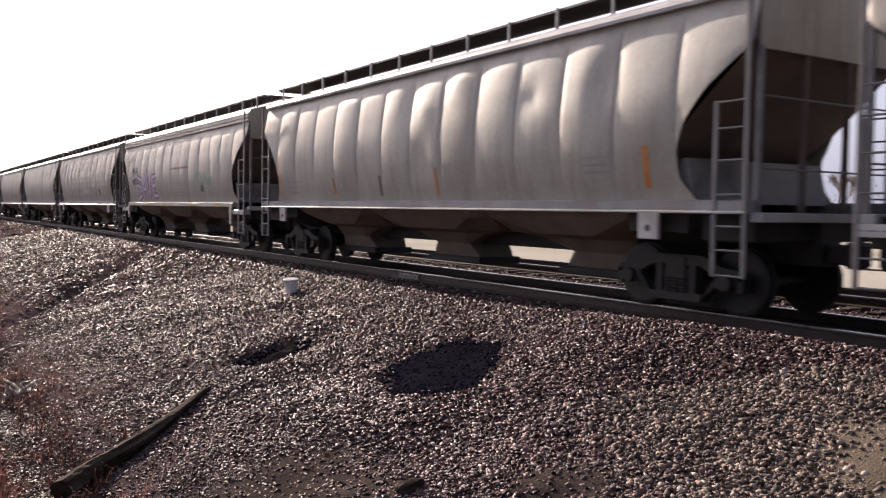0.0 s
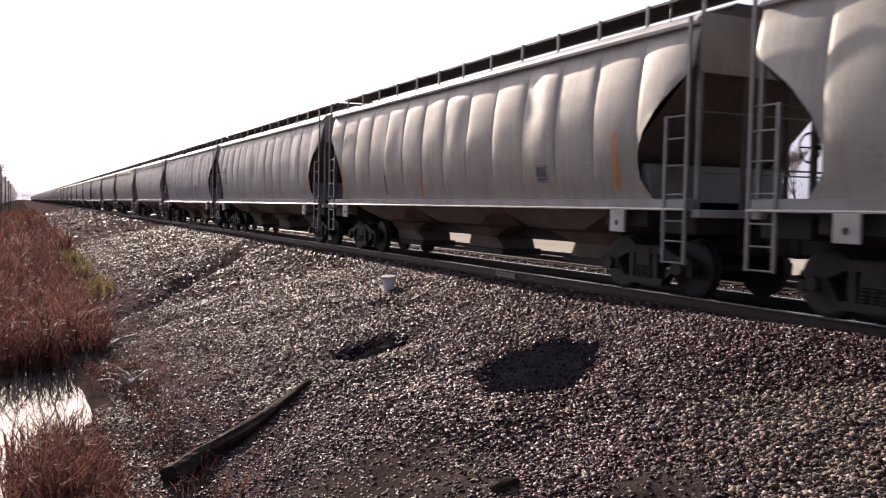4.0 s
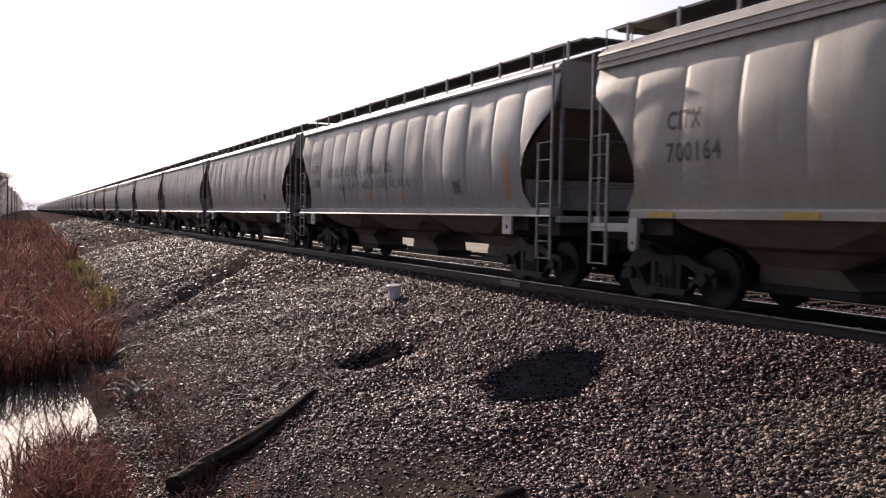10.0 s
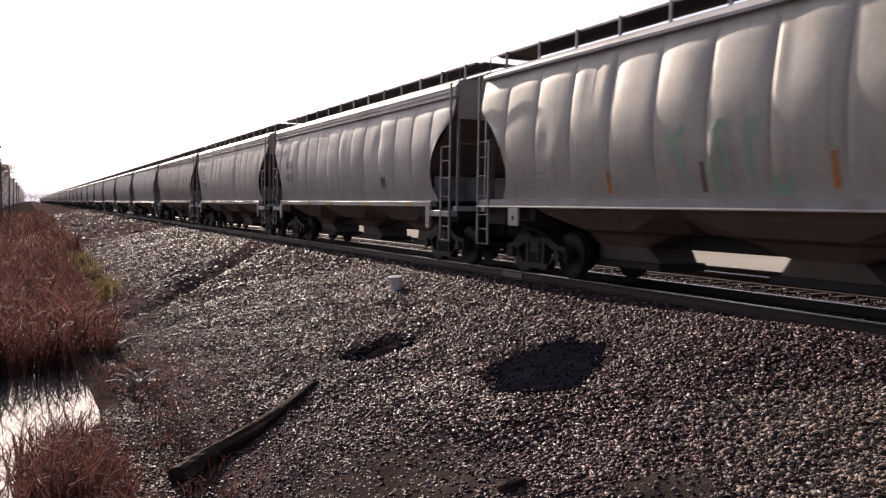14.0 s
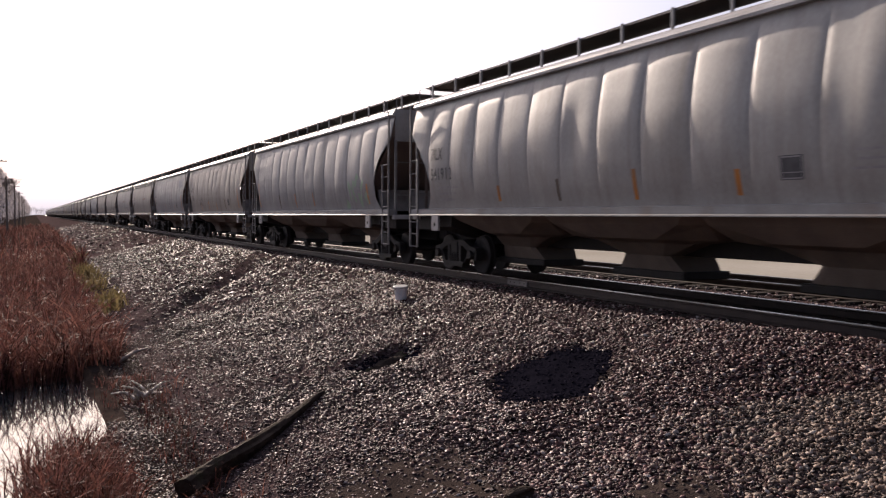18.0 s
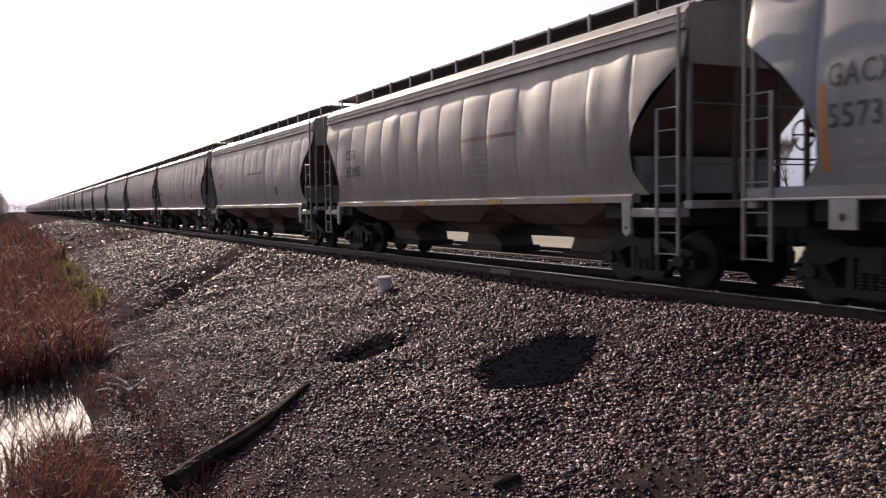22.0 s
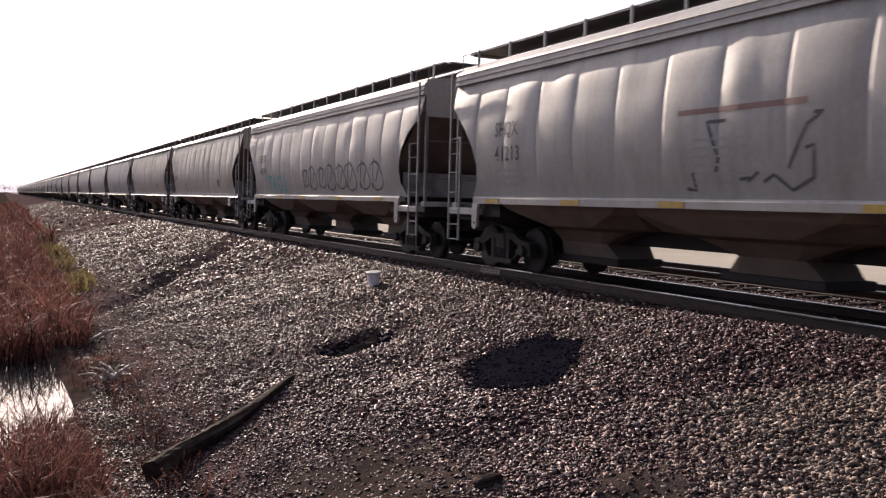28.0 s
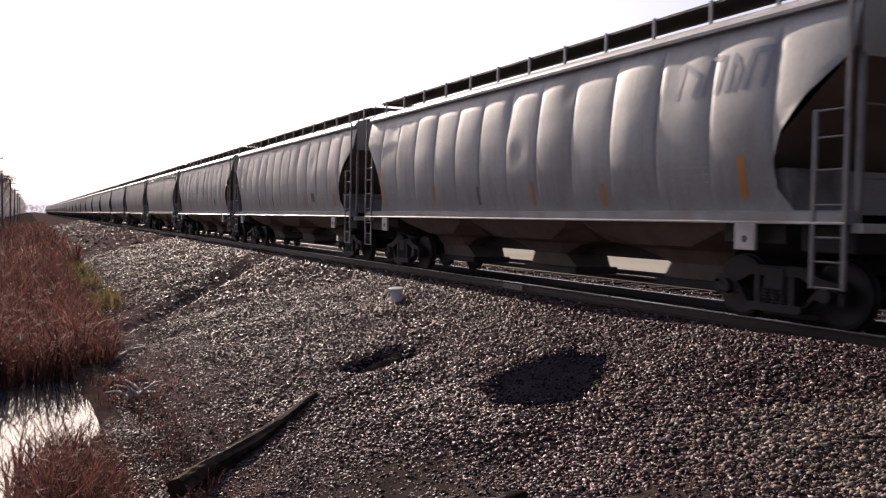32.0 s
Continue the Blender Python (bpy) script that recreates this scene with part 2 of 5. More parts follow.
# colours the round black patch, and paints shade into the hollow by the tie
BLACK_GROUND = material("black_patch_and_hollow_shade", (0.007, 0.0065, 0.010), (0.011, 0.010, 0.015), 3.0, 0.95, 0.5, 40, spec=0.0)
SOIL = material("bare_brown_dirt", (0.042, 0.032, 0.028), (0.066, 0.050, 0.042), 2.5, 0.95, 0.8, 45, spec=0.0)


# ---------------------------------------------------------------- mesh helpers
def mesh_of(bm, mat, name, smooth=False):
    me = bpy.data.meshes.new(name)
    bm.to_mesh(me)
    bm.free()
    me.materials.append(mat)
    if smooth:
        me.polygons.foreach_set("use_smooth", [True] * len(me.polygons))
    return me


def part(name, bm, mat, parent, label="", at=None, smooth=False):
    me = bm if isinstance(bm, bpy.types.Mesh) else mesh_of(bm, mat, name, smooth)
    ob = new(name, me)
    if parent:
        ob.parent = parent
    if at:
        ob.location = at
    if label:
        ob["label"] = label
    return ob


def box(bm, x0, x1, y0, y1, z0, z1, bevel=0.0):
    vs = [bm.verts.new(p) for p in ((x0, y0, z0), (x1, y0, z0), (x1, y1, z0), (x0, y1, z0), (x0, y0, z1), (x1, y0, z1), (x1, y1, z1), (x0, y1, z1))]
    fs = [bm.faces.new([vs[i] for i in f]) for f in ((3, 2, 1, 0), (4, 5, 6, 7), (0, 1, 5, 4), (1, 2, 6, 5), (2, 3, 7, 6), (3, 0, 4, 7))]
    if bevel:
        es = list({e for f in fs for e in f.edges})
        bmesh.ops.bevel(bm, geom=es, offset=bevel, segments=1, affect="EDGES")
    return bm


def prism(bm, outline, axis, a, b):
    """An outline of (u, v) points swept along axis from a to b. axis x: (y, z); y: (x, z); z: (x, y)."""
    def at(u, v, w):
        return {"x": (w, u, v), "y": (u, w, v), "z": (u, v, w)}[axis]
    lo = [bm.verts.new(at(u, v, a)) for u, v in outline]
    hi = [bm.verts.new(at(u, v, b)) for u, v in outline]
    n = len(outline)
    fs = [bm.faces.new(lo), bm.faces.new(hi[::-1])]
    for i in range(n):
        fs.append(bm.faces.new((lo[i], hi[i], hi[(i + 1) % n], lo[(i + 1) % n])))
    bmesh.ops.recalc_face_normals(bm, faces=fs)
    return bm


def rod(bm, a, b, r, sides=6, r2=None):
    a, b = Vector(a), Vector(b)
    q = (b - a).to_track_quat("Z", "Y")
    r2 = r if r2 is None else r2
    lo, hi = [], []
    for i in range(sides):
        w = 2 * math.pi * i / sides
        off = Vector((math.cos(w), math.sin(w), 0))
        lo.append(bm.verts.new(a + q @ (off * r)))
        hi.append(bm.verts.new(b + q @ (off * r2)))
    bm.faces.new(lo[::-1]), bm.faces.new(hi)
    for i in range(sides):
        bm.faces.new((lo[i], lo[(i + 1) % sides], hi[(i + 1) % sides], hi[i]))
    return bm


def lathe(bm, rings, axis="x", sides=24):
    """Rings of (along, radius) turned about an axis through the origin."""
    loops = []
    for s, r in rings:
        loop = []
        for i in range(sides):
            w = 2 * math.pi * i / sides
            u, v = r * math.cos(w), r * math.sin(w)
            loop.append(bm.verts.new({"x": (s, u, v), "z": (u, v, s)}[axis]))
        loops.append(loop)
    for l0, l1 in zip(loops, loops[1:]):
        for i in range(sides):
            bm.faces.new((l0[i], l0[(i + 1) % sides], l1[(i + 1) % sides], l1[i]))
    bm.faces.new(loops[0][::-1]), bm.faces.new(loops[-1])
    bmesh.ops.recalc_face_normals(bm, faces=bm.faces[:])
    return bm


def lerp_table(table, z):
    for (z0, v0), (z1, v1) in zip(table, table[1:]):
        if z <= z1:
            k = (z - z0) / (z1 - z0)
            k = min(max(k, 0), 1)
            return v0 + (v1 - v0) * k
    return table[-1][1]


def smoothstep(a, b, x):
    k = min(max((x - a) / (b - a), 0), 1)
    return k * k * (3 - 2 * k)


MARKS = {1: ("SHQX", "40986"), 5: ("AGPX", "11163"), 6: ("NKRX", "540020"), 7: ("CEFX", "352481"), 8: ("CITX", "700286"), 9: ("CITX", "700164"),
         10: ("AGPX", "11588"), 12: ("AGPX", "12005"), 14: ("SHQX", "41162"), 15: ("CITX", "700418"), 16: ("CEFX", "351608"), 17: ("TILX", "541912"),
         19: ("AGPX", "11556"), 20: ("GACX", "55735"), 21: ("CEFX", "352485"), 22: ("SHQX", "41229"), 23: ("TILX", "641002"), 24: ("TILX", "541002"), 25: ("TILX", "641068"),
         26: ("SHQX", "41213"), 27: ("SHQX", "40994"), 28: ("TILX", "541947"), 29: ("TILX", "541658")}


def words(text, size, wide=1.0):
    """Lettering as a flat mesh in the plane x = 0 that reads towards -y, its lower left corner at the origin."""
    curve = bpy.data.curves.new("words", "FONT")
    curve.body, curve.size, curve.resolution_u, curve.space_character = text, size, 2, 1.15
    curve.offset = size * 0.014
    tmp = new("words", curve)
    bpy.context.view_layer.update()
    me = bpy.data.meshes.new_from_object(tmp.evaluated_get(bpy.context.evaluated_depsgraph_get()))
    bpy.data.objects.remove(tmp)
    bpy.data.curves.remove(curve)
    bm = bmesh.new()
    bm.from_mesh(me)
    for _ in range(5):           # short edges, so that the paint can follow a curved sheet
        bmesh.ops.triangulate(bm, faces=bm.faces[:])
        long = [e for e in bm.edges if e.calc_length() > 0.07]
        if long:
            bmesh.ops.subdivide_edges(bm, edges=long, cuts=1)
    bmesh.ops.triangulate(bm, faces=bm.faces[:])
    bm.to_mesh(me)
    bm.free()
    for v in me.vertices:
        v.co = Vector((0, -v.co.x * wide, v.co.y))
    return me


LETTERING = {text: words(text, 0.40, 0.74 if text.isalpha() else 0.85) for pair in MARKS.values() for text in pair}
LETTERING["TROL"] = words("TROL", 0.85, 1.0)


# ---------------------------------------------------------------- ground
WATER_Z = -1.80


def ground_z(x, y):
    if x > TRACK - 1.95:
        far = x - (TRACK + 6.6)
        z = -0.24 if far < 0 else -0.24 - 0.95 * smoothstep(0, 4.0, far)
    else:
        k = TRACK - 1.95 - x
        z = -0.24 - 0.223 * k if x > 1.6 else -1.767 - 0.3 * smoothstep(0.55 + 0.9 * smoothstep(11.8, 10.4, y), 1.7 + 0.9 * smoothstep(11.8, 10.4, y), 1.6 - x)
        z = max(z, -2.07)
        z += 0.085 * noise.noise((x * 0.6, y * 0.6, 0)) * smoothstep(0.2, 1.8, k) + 0.035 * noise.noise((x * 1.7, y * 1.7, 4)) * smoothstep(0, 0.8, k)
        if 12 < y < 15 and 4 < x < 6.6:                      # hollow beside an old tie
            u, w = (x - 5.25) * 0.91 + (y - 13.3) * 0.42, (y - 13.3) * 0.91 - (x - 5.25) * 0.42
            z -= 0.20 * math.exp(-(u / 0.72) ** 4 - (w / 0.40) ** 4)
        if 8 < y < 12 and 4.5 < x < 8:                       # shallow basin of the round black patch
            u, w = (x - 6.26) * 0.80 - (y - 9.86) * 0.60, (x - 6.26) * 0.60 + (y - 9.86) * 0.80
            z -= 0.06 * math.exp(-(u / 0.75) ** 4 - (w / 1.05) ** 4)
        if 20 < y < 38:                                      # rut that runs across the slope
            z -= 0.32 * math.exp(-((x - 3.55 - (y - 26.0) * 0.58) / 0.55) ** 2) * smoothstep(21, 25, y) * smoothstep(36, 32, y)

        if x > (0.85 if y > 11.6 else 0.1):                  # dry foot of the slope
            z = max(z, -1.785)
    if 5 < x < 9.1 and y > -20:                              # stone heaped up towards the crossing
        z += 0.20 * smoothstep(13.0, 6.5, y) * smoothstep(5.6, 8.2, x) * smoothstep(9.06, 8.74, x)
    r = math.hypot(x, y + 1.5)
    fill = smoothstep(5.6, 4.2, r) if y < 6 else 0
    return z + (-0.35 - z) * fill


def axis_steps(edges):
    out = []
    for a, b, step in edges:
        n = max(1, round((b - a) / step))
        out += [a + (b - a) * i / n for i in range(n)]
    return out + [edges[-1][1]]


def build_ground():
    xs = axis_steps([(-2500, -300, 400), (-300, -40, 40), (-40, -6, 5), (-6, 0, 0.5), (0, 9, 0.16), (9, 13, 0.5), (13, 22, 1.0), (22, 60, 7), (60, 400, 60), (400, 2500, 400)])
    ys = axis_steps([(-2500, -300, 400), (-300, -30, 40), (-30, 4, 1.5), (4, 16, 0.16), (16, 38, 0.3), (38, 60, 0.8), (60, 200, 5), (200, 800, 40), (800, 4500, 400)])
    verts, faces = [], []
    for y in ys:
        for x in xs:
            verts.append((x, y, ground_z(x, y)))
    w = len(xs)
    mats = []
    for j in range(len(ys) - 1):
        for i in range(w - 1):
            faces.append((j * w + i, j * w + i + 1, (j + 1) * w + i + 1, (j + 1) * w + i))
            xm = (xs[i] + xs[i + 1]) / 2
            mats.append(1 if xm > TRACK + 8.5 or xm < -60 else (2 if xm < 1.9 else 0))
    me = bpy.data.meshes.new("ground")
    me.from_pydata(verts, [], faces)
    for m in (GRAVEL, FIELD, MUD):
        me.materials.append(m)
    me.polygons.foreach_set("material_index", mats)
    me.polygons.foreach_set("use_smooth", [True] * len(faces))
    return tagged(new("ground", me), "brown ballast gravel slope running down to marsh and dry field", "ground", kind="structure")


ground = build_ground()


SECOND = 4.4        # the other track lies this far beyond


def build_track(centre, label):
    track = tagged(new("railway_track"), label, "railway track", kind="structure")
    for side in (-1, 1):
        x = centre + side * 0.755
        bm = bmesh.new()
        prism(bm, [(x - 0.07, -0.18), (x + 0.07, -0.18), (x + 0.07, -0.165), (x + 0.012, -0.14), (x + 0.012, -0.045), (x + 0.036, -0.035), (x + 0.036, -0.012),
                   (x - 0.036, -0.012), (x - 0.036, -0.035), (x - 0.012, -0.045), (x - 0.012, -0.14), (x - 0.07, -0.165)], "y", -900, 2400)
        rail = part("rail", bm, RAIL, track, "rusty brown steel rail")
        bm = bmesh.new()
        box(bm, x - 0.034, x + 0.034, -900, 2400, -0.012, 0.0)
        part("rail_head", bm, RAIL_HEAD, rail, "shiny worn running surface")
        if side < 0 and centre == TRACK:
            bm = bmesh.new()
            prism(bm, [(x - 0.05, -0.15), (x - 0.014, -0.14), (x - 0.014, -0.045), (x - 0.03, -0.045), (x - 0.042, -0.09)], "y", 16.2, 17.05)
            part("joint_bar", bm, GRATING, rail, "pale bolted joint bar")
            for y in (16.32, 16.5, 16.74, 16.92):
                bm = bmesh.new()
                rod(bm, (x - 0.034, y, -0.09), (x - 0.052, y, -0.09), 0.016, 6)
                part("bolt", bm, RAIL, track)
    return track


track = build_track(TRACK, "railway track on dark wooden ties under the train")
track_b = build_track(TRACK + SECOND, "empty second railway track on dark wooden ties")


# ---------------------------------------------------------------- the train
LENGTHS = {"smooth": 8.09, "ribbed": 8.26}     # half length of the roof and sill
END = LENGTHS["ribbed"]
RUN = 17.75         # mean spacing of the cars
WHEEL_R = 0.457
PROFILE = [(1.50, 1.46), (1.9, 1.545), (2.3, 1.592), (2.6, 1.606), (2.85, 1.602), (3.05, 1.588), (3.4, 1.546), (3.7, 1.497), (4.0, 1.438), (4.2, 1.39)]
ENDCUT = [(1.50, 0.83), (1.62, 0.95), (1.85, 1.14), (2.2, 1.18), (2.6, 1.02), (3.0, 0.66), (3.4, 0.10), (3.5, 0.0), (4.3, 0.0)]   # how far the side is cut back


def side_sheet(side, panels, amp, seed, dents, crown=3.98):
    """One curved side of the body, bulging between its vertical seams, with dents, cut back in a curve at both ends."""
    rnd = random.Random(seed)
    pits = [(rnd.uniform(-7, 7), rnd.uniform(2.2, 3.9), rnd.uniform(0.12, 0.38), rnd.uniform(0.3, 0.9), rnd.uniform(-0.040, 0.026)) for _ in range(dents)]
    cuts = (0, 0.02, 0.06, 0.14, 0.3, 0.5, 0.7, 0.86, 0.94, 0.98)
    per = len(cuts)
    n = panels * per
    wide = 2 * END / panels
    ys = [-END + wide * (p + f) for p in range(panels) for f in cuts] + [END]
    lean = [rnd.uniform(-0.012, 0.012) for _ in range(panels)]
    zs = [1.50 + 2.70 * j / 30 for j in range(31)]
    crest = [crown - rnd.uniform(0, 0.07) for _ in range(panels)]
    swell = [rnd.uniform(0.55, 1.25) for _ in range(panels)]
    bm = bmesh.new()
    grid = []
    for z in zs:
        row = []
        lim = END - lerp_table(ENDCUT, z)
        for i, y in enumerate(ys):
            p = min(i // per, panels - 1)
            f = cuts[i - p * per] if i < n else 1.0
            b = amp * swell[p] * (abs(math.sin(math.pi * f)) ** 0.4 + lean[p] / amp * (f - 0.5)) * smoothstep(1.6, 2.3, z) * (1 - 0.95 * smoothstep(crest[p] - 0.12, crest[p] + 0.14, z))
            b += 0.012 * noise.noise((y * 0.55 + seed * 7, z * 1.1, side * 3.0)) * smoothstep(4.2, 3.8, z)
            for py, pz, ry, rz, d in pits:
                q = ((y - py) / ry) ** 2 + ((z - pz) / rz) ** 2
                if q < 4:
                    b += d * math.exp(-q * 1.6)
            x = lerp_table(PROFILE, z) + b
            yc = max(-lim, min(lim, y))
            row.append(bm.verts.new((side * x, yc, z)))
        grid.append(row)
    for r0, r1 in zip(grid, grid[1:]):
        for i in range(n):
            q = (r0[i], r0[i + 1], r1[i + 1], r1[i])
            if r0[i + 1].co.y - r0[i].co.y < 1e-4 and r1[i + 1].co.y - r1[i].co.y < 1e-4:
                continue
            bm.faces.new(q if side > 0 else q[::-1])
    bmesh.ops.remove_doubles(bm, verts=bm.verts[:], dist=1e-5)
    return bm


def end_sheet(sgn):
    bm = bmesh.new()
    zs = [1.50 + 2.70 * j / 16 for j in range(17)]
    prev = None
    for z in zs:
        hw, lim = lerp_table(PROFILE, z) - 0.004, END - 0.01 - max(0.0, 3.46 - z) * 1.12
        row = [bm.verts.new((hw * k / 3, sgn * lim, z)) for k in range(-3, 4)]
        if prev:
            for i in range(6):
                q = (prev[i], prev[i + 1], row[i + 1], row[i])
                bm.faces.new(q if sgn < 0 else q[::-1])
        prev = row
    return bm


def hopper_bay(y, outer):
    """One bottom hopper: side sheets down from the sill, then narrowing to its outlet. outer: -1 or 1 where a truck stands beside it."""
    bm = bmesh.new()
    prev = None
    for z, hx, half, cut, fold, k in ((1.52, 1.47, 2.22, 2.2, 0.98, 0.98), (1.25, 1.33, 2.22, 1.75, 0.8, 0.84), (1.0, 1.08, 2.05, 1.15, 0.45, 0.66), (0.93, 0.76, 1.35, 1.0, 0.6, 0.8), (0.70, 0.55, 0.62, 0.8, 0.8, 0.9), (0.42, 0.45, 0.9, 0.9, 0.8, 0.9)):
        lo, hi = (cut if outer < 0 else half), (cut if outer > 0 else half)
        a, b = y - lo * fold, y + hi * fold          # the side sheets fold inwards towards the next bay
        row = [bm.verts.new(p) for p in ((-hx * k, y - lo, z), (hx * k, y - lo, z), (hx, a, z), (hx, b, z), (hx * k, y + hi, z), (-hx * k, y + hi, z), (-hx, b, z), (-hx, a, z))]
        if prev:
            for i in range(8):
                bm.faces.new((row[i], row[(i + 1) % 8], prev[(i + 1) % 8], prev[i]))
        prev = row
    bm.faces.new(prev[::-1])
    return bm


def stile_mesh(side, y, top):
    """One upright of an end ladder."""
    bm = bmesh.new()
    x = side * 1.60
    box(bm, x - 0.02, x + 0.02, y - 0.032, y + 0.032, 0.58, top, 0.005)
    return bm


def car_parts(kind, seed, colour, far=False):
    """A covered hopper car in parts, its origin over the track's centre at rail height."""
    rnd = random.Random(seed)
    car = new("hopper_car")
    smooth = kind == "smooth"
    for side in (-1, 1):
        if far:
            bm = side_sheet(side, 12, 0.03, seed, 4)
        else:
            bm = side_sheet(side, 14, 0.026 if smooth else 0.036, seed * 2 + side, 12 if smooth else 18, 3.72 if smooth else 3.98)
        part("side_sheet", bm, colour, car, smooth=True)
        bm = bmesh.new()
        s = side
        if smooth:
            prism(bm, [(s * 1.42, 1.38), (s * 1.60, 1.38), (s * 1.60, 1.49), (s * 1.55, 1.53), (s * 1.42, 1.53)], "y", -END + 1.1, END - 1.1)
            part("side_sill", bm, colour, car, "dusty side sill")
            for e in (-1, 1):
                bm = bmesh.new()
                box(bm, min(s * 1.40, s * 1.61), max(s * 1.40, s * 1.61), min(e * (END - 1.28), e * END), max(e * (END - 1.28), e * END), 1.15, 1.29, 0.008)
                for yy in (0.12, 0.30, 1.0):
                    rod(bm, (s * 1.60, e * (END - yy), 1.22), (s * 1.625, e * (END - yy), 1.22), 0.025, 6)
                part("end_beam", bm, WHITE, car, "pale riveted end beam under the ladder")
        else:
            prism(bm, [(s * 1.42, 1.38), (s * 1.635, 1.38), (s * 1.635, 1.40), (s * 1.60, 1.42), (s * 1.60, 1.54), (s * 1.42, 1.56)], "y", -END, END)
            part("side_sill", bm, SILL, car, "dusty pale grey side sill")
        bm = bmesh.new()
        if smooth:
            prism(bm, [(s * 1.36, 3.93), (s * 1.522, 3.93), (s * 1.522, 3.96), (s * 1.495, 3.97), (s * 1.490, 4.03), (s * 1.51, 4.04), (s * 1.51, 4.07), (s * 1.48, 4.08), (s * 1.475, 4.15), (s * 1.495, 4.16), (s * 1.48, 4.20), (s * 1.28, 4.36), (s * 1.28, 4.20)], "y", -END, END)
        else:
            prism(bm, [(s * 1.30, 4.20), (s * 1.36, 4.12), (s * 1.50, 4.12), (s * 1.505, 4.17), (s * 1.475, 4.22), (s * 1.28, 4.33)], "y", -END, END)
        part("eave_rail", bm, colour if smooth else WHITE, car, "ridged eave rail" if smooth else "pale eave rail")
    bm = bmesh.new()
    prism(bm, [(-1.40, 4.20), (1.40, 4.20), (1.32, 4.31), (0.45, 4.44), (-0.45, 4.44), (-1.32, 4.31)], "y", -END + 0.01, END - 0.01)
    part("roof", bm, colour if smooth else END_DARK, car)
    bm = bmesh.new()
    prism(bm, [(-0.36, 4.43), (0.36, 4.43), (0.36, 4.60), (0.26, 4.66), (-0.26, 4.66), (-0.36, 4.60)], "y", -END + 0.5, END - 0.5)
    part("hatch_trough", bm, GRATING, car, "dark steel loading hatch")
    for sgn in (-1, 1):
        part("end_sheet", end_sheet(sgn), END_DARK, car, "dark brown recessed end")
        bm = bmesh.new()
        box(bm, -1.42, 1.42, sgn * END - 0.012, sgn * END + 0.018, 3.42, 4.30, 0.004)
        part("end_plate", bm, colour, car, "grimy end plate")
        if far:
            continue
        bm = bmesh.new()
        y0, y1 = sgn * (END - 1.25), sgn * (END - 0.95)
        prism(bm, [(y0, 1.52), (y1, 1.52), (y0 + sgn * 0.16, 2.12), (y0, 2.12)], "x", -1.44 if sgn < 0 else -0.72, 1.44 if sgn < 0 else 0.72)
        part("shear_plate", bm, END_GREY, car, "grimy grey lower end sheet")
        for x in (-0.45, 0.45):
            bm = bmesh.new()
            box(bm, x - 0.035, x + 0.035, sgn * (END - 0.05) - 0.035, sgn * (END - 0.05) + 0.035, 1.38, 3.44, 0.006)
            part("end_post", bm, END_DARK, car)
        for z in (1.95, 2.85):
            bm = bmesh.new()
            rod(bm, (-1.42, sgn * (END - 0.02), z), (1.42, sgn * (END - 0.02), z), 0.014)
            part("crossbar", bm, LADDER, car)
    for y in (-4.45, 0.0, 4.45):
        bay = part("hopper_bay", hopper_bay(y, (y > 1) - (y < -1)), RUSTY, car, "rust-brown bottom hopper")
        bm = bmesh.new()
        box(bm, -0.52, 0.52, y - 1.0, y + 1.0, 0.30, 0.44, 0.02)
        part("outlet_gate", bm, IRON, bay)
    bm = bmesh.new()
    box(bm, -0.22, 0.22, -END - 0.1, END + 0.1, 0.70, 1.30, 0.02)
    part("centre_sill", bm, IRON, car)
    for sgn in (-1, 1):
        bm = bmesh.new()
        box(bm, -1.50, 1.50, sgn * END - 0.16, sgn * END + 0.02, 1.28, 1.40, 0.01)
        part("end_sill", bm, WHITE, car)
        bm = bmesh.new()
        box(bm, -1.38, 1.38, sgn * (END - 0.45) - 0.42, sgn * (END - 0.45) + 0.42, 1.02, 1.37, 0.02)
        part("end_platform", bm, IRON, car, "dark end underframe")
        truck = new("truck")
        truck.parent = car
        truck.location = (0, sgn * 6.68, 0)
        bm = bmesh.new()
        box(bm, -1.1, 1.1, -0.2, 0.2, 0.45, 0.80, 0.03)
        part("bolster", bm, IRON, truck)
        bm = bmesh.new()
        prism(bm, [(-1.45, 1.38), (1.45, 1.38), (1.45, 1.12), (0.5, 0.86), (-0.5, 0.86), (-1.45, 1.12)], "y", sgn * 6.66 - 0.55, sgn * 6.66 + 0.55)
        part("body_bolster", bm, IRON, car, "dark body bolster over the truck")
        for side in (-1, 1):
            bm = bmesh.new()
            x = side * 1.0
            top = [(-1.16, 0.50), (-1.10, 0.62), (-0.80, 0.66), (-0.48, 0.80), (0.48, 0.80), (0.80, 0.66), (1.10, 0.62), (1.16, 0.50), (0.74, 0.52), (0.42, 0.66), (-0.42, 0.66), (-0.74, 0.52)]
            prism(bm, top, "x", x - 0.08, x + 0.08)
            prism(bm, [(-0.46, 0.16), (0.46, 0.16), (0.50, 0.27), (-0.50, 0.27)], "x", x - 0.10, x + 0.10)
            for e in (-1, 1):
                prism(bm, [(e * 0.44, 0.17), (e * 0.52, 0.26), (e * 0.86, 0.53), (e * 0.70, 0.53)], "x", x - 0.07, x + 0.07)        # tension member
                prism(bm, [(e * 0.25, 0.25), (e * 0.36, 0.25), (e * 0.36, 0.68), (e * 0.25, 0.68)], "x", x - 0.09, x + 0.09)        # column
                prism(bm, [(e * 1.05, 0.34), (e * 1.15, 0.34), (e * 1.16, 0.55), (e * 1.05, 0.55)], "x", x - 0.08, x + 0.08)        # pedestal jaws
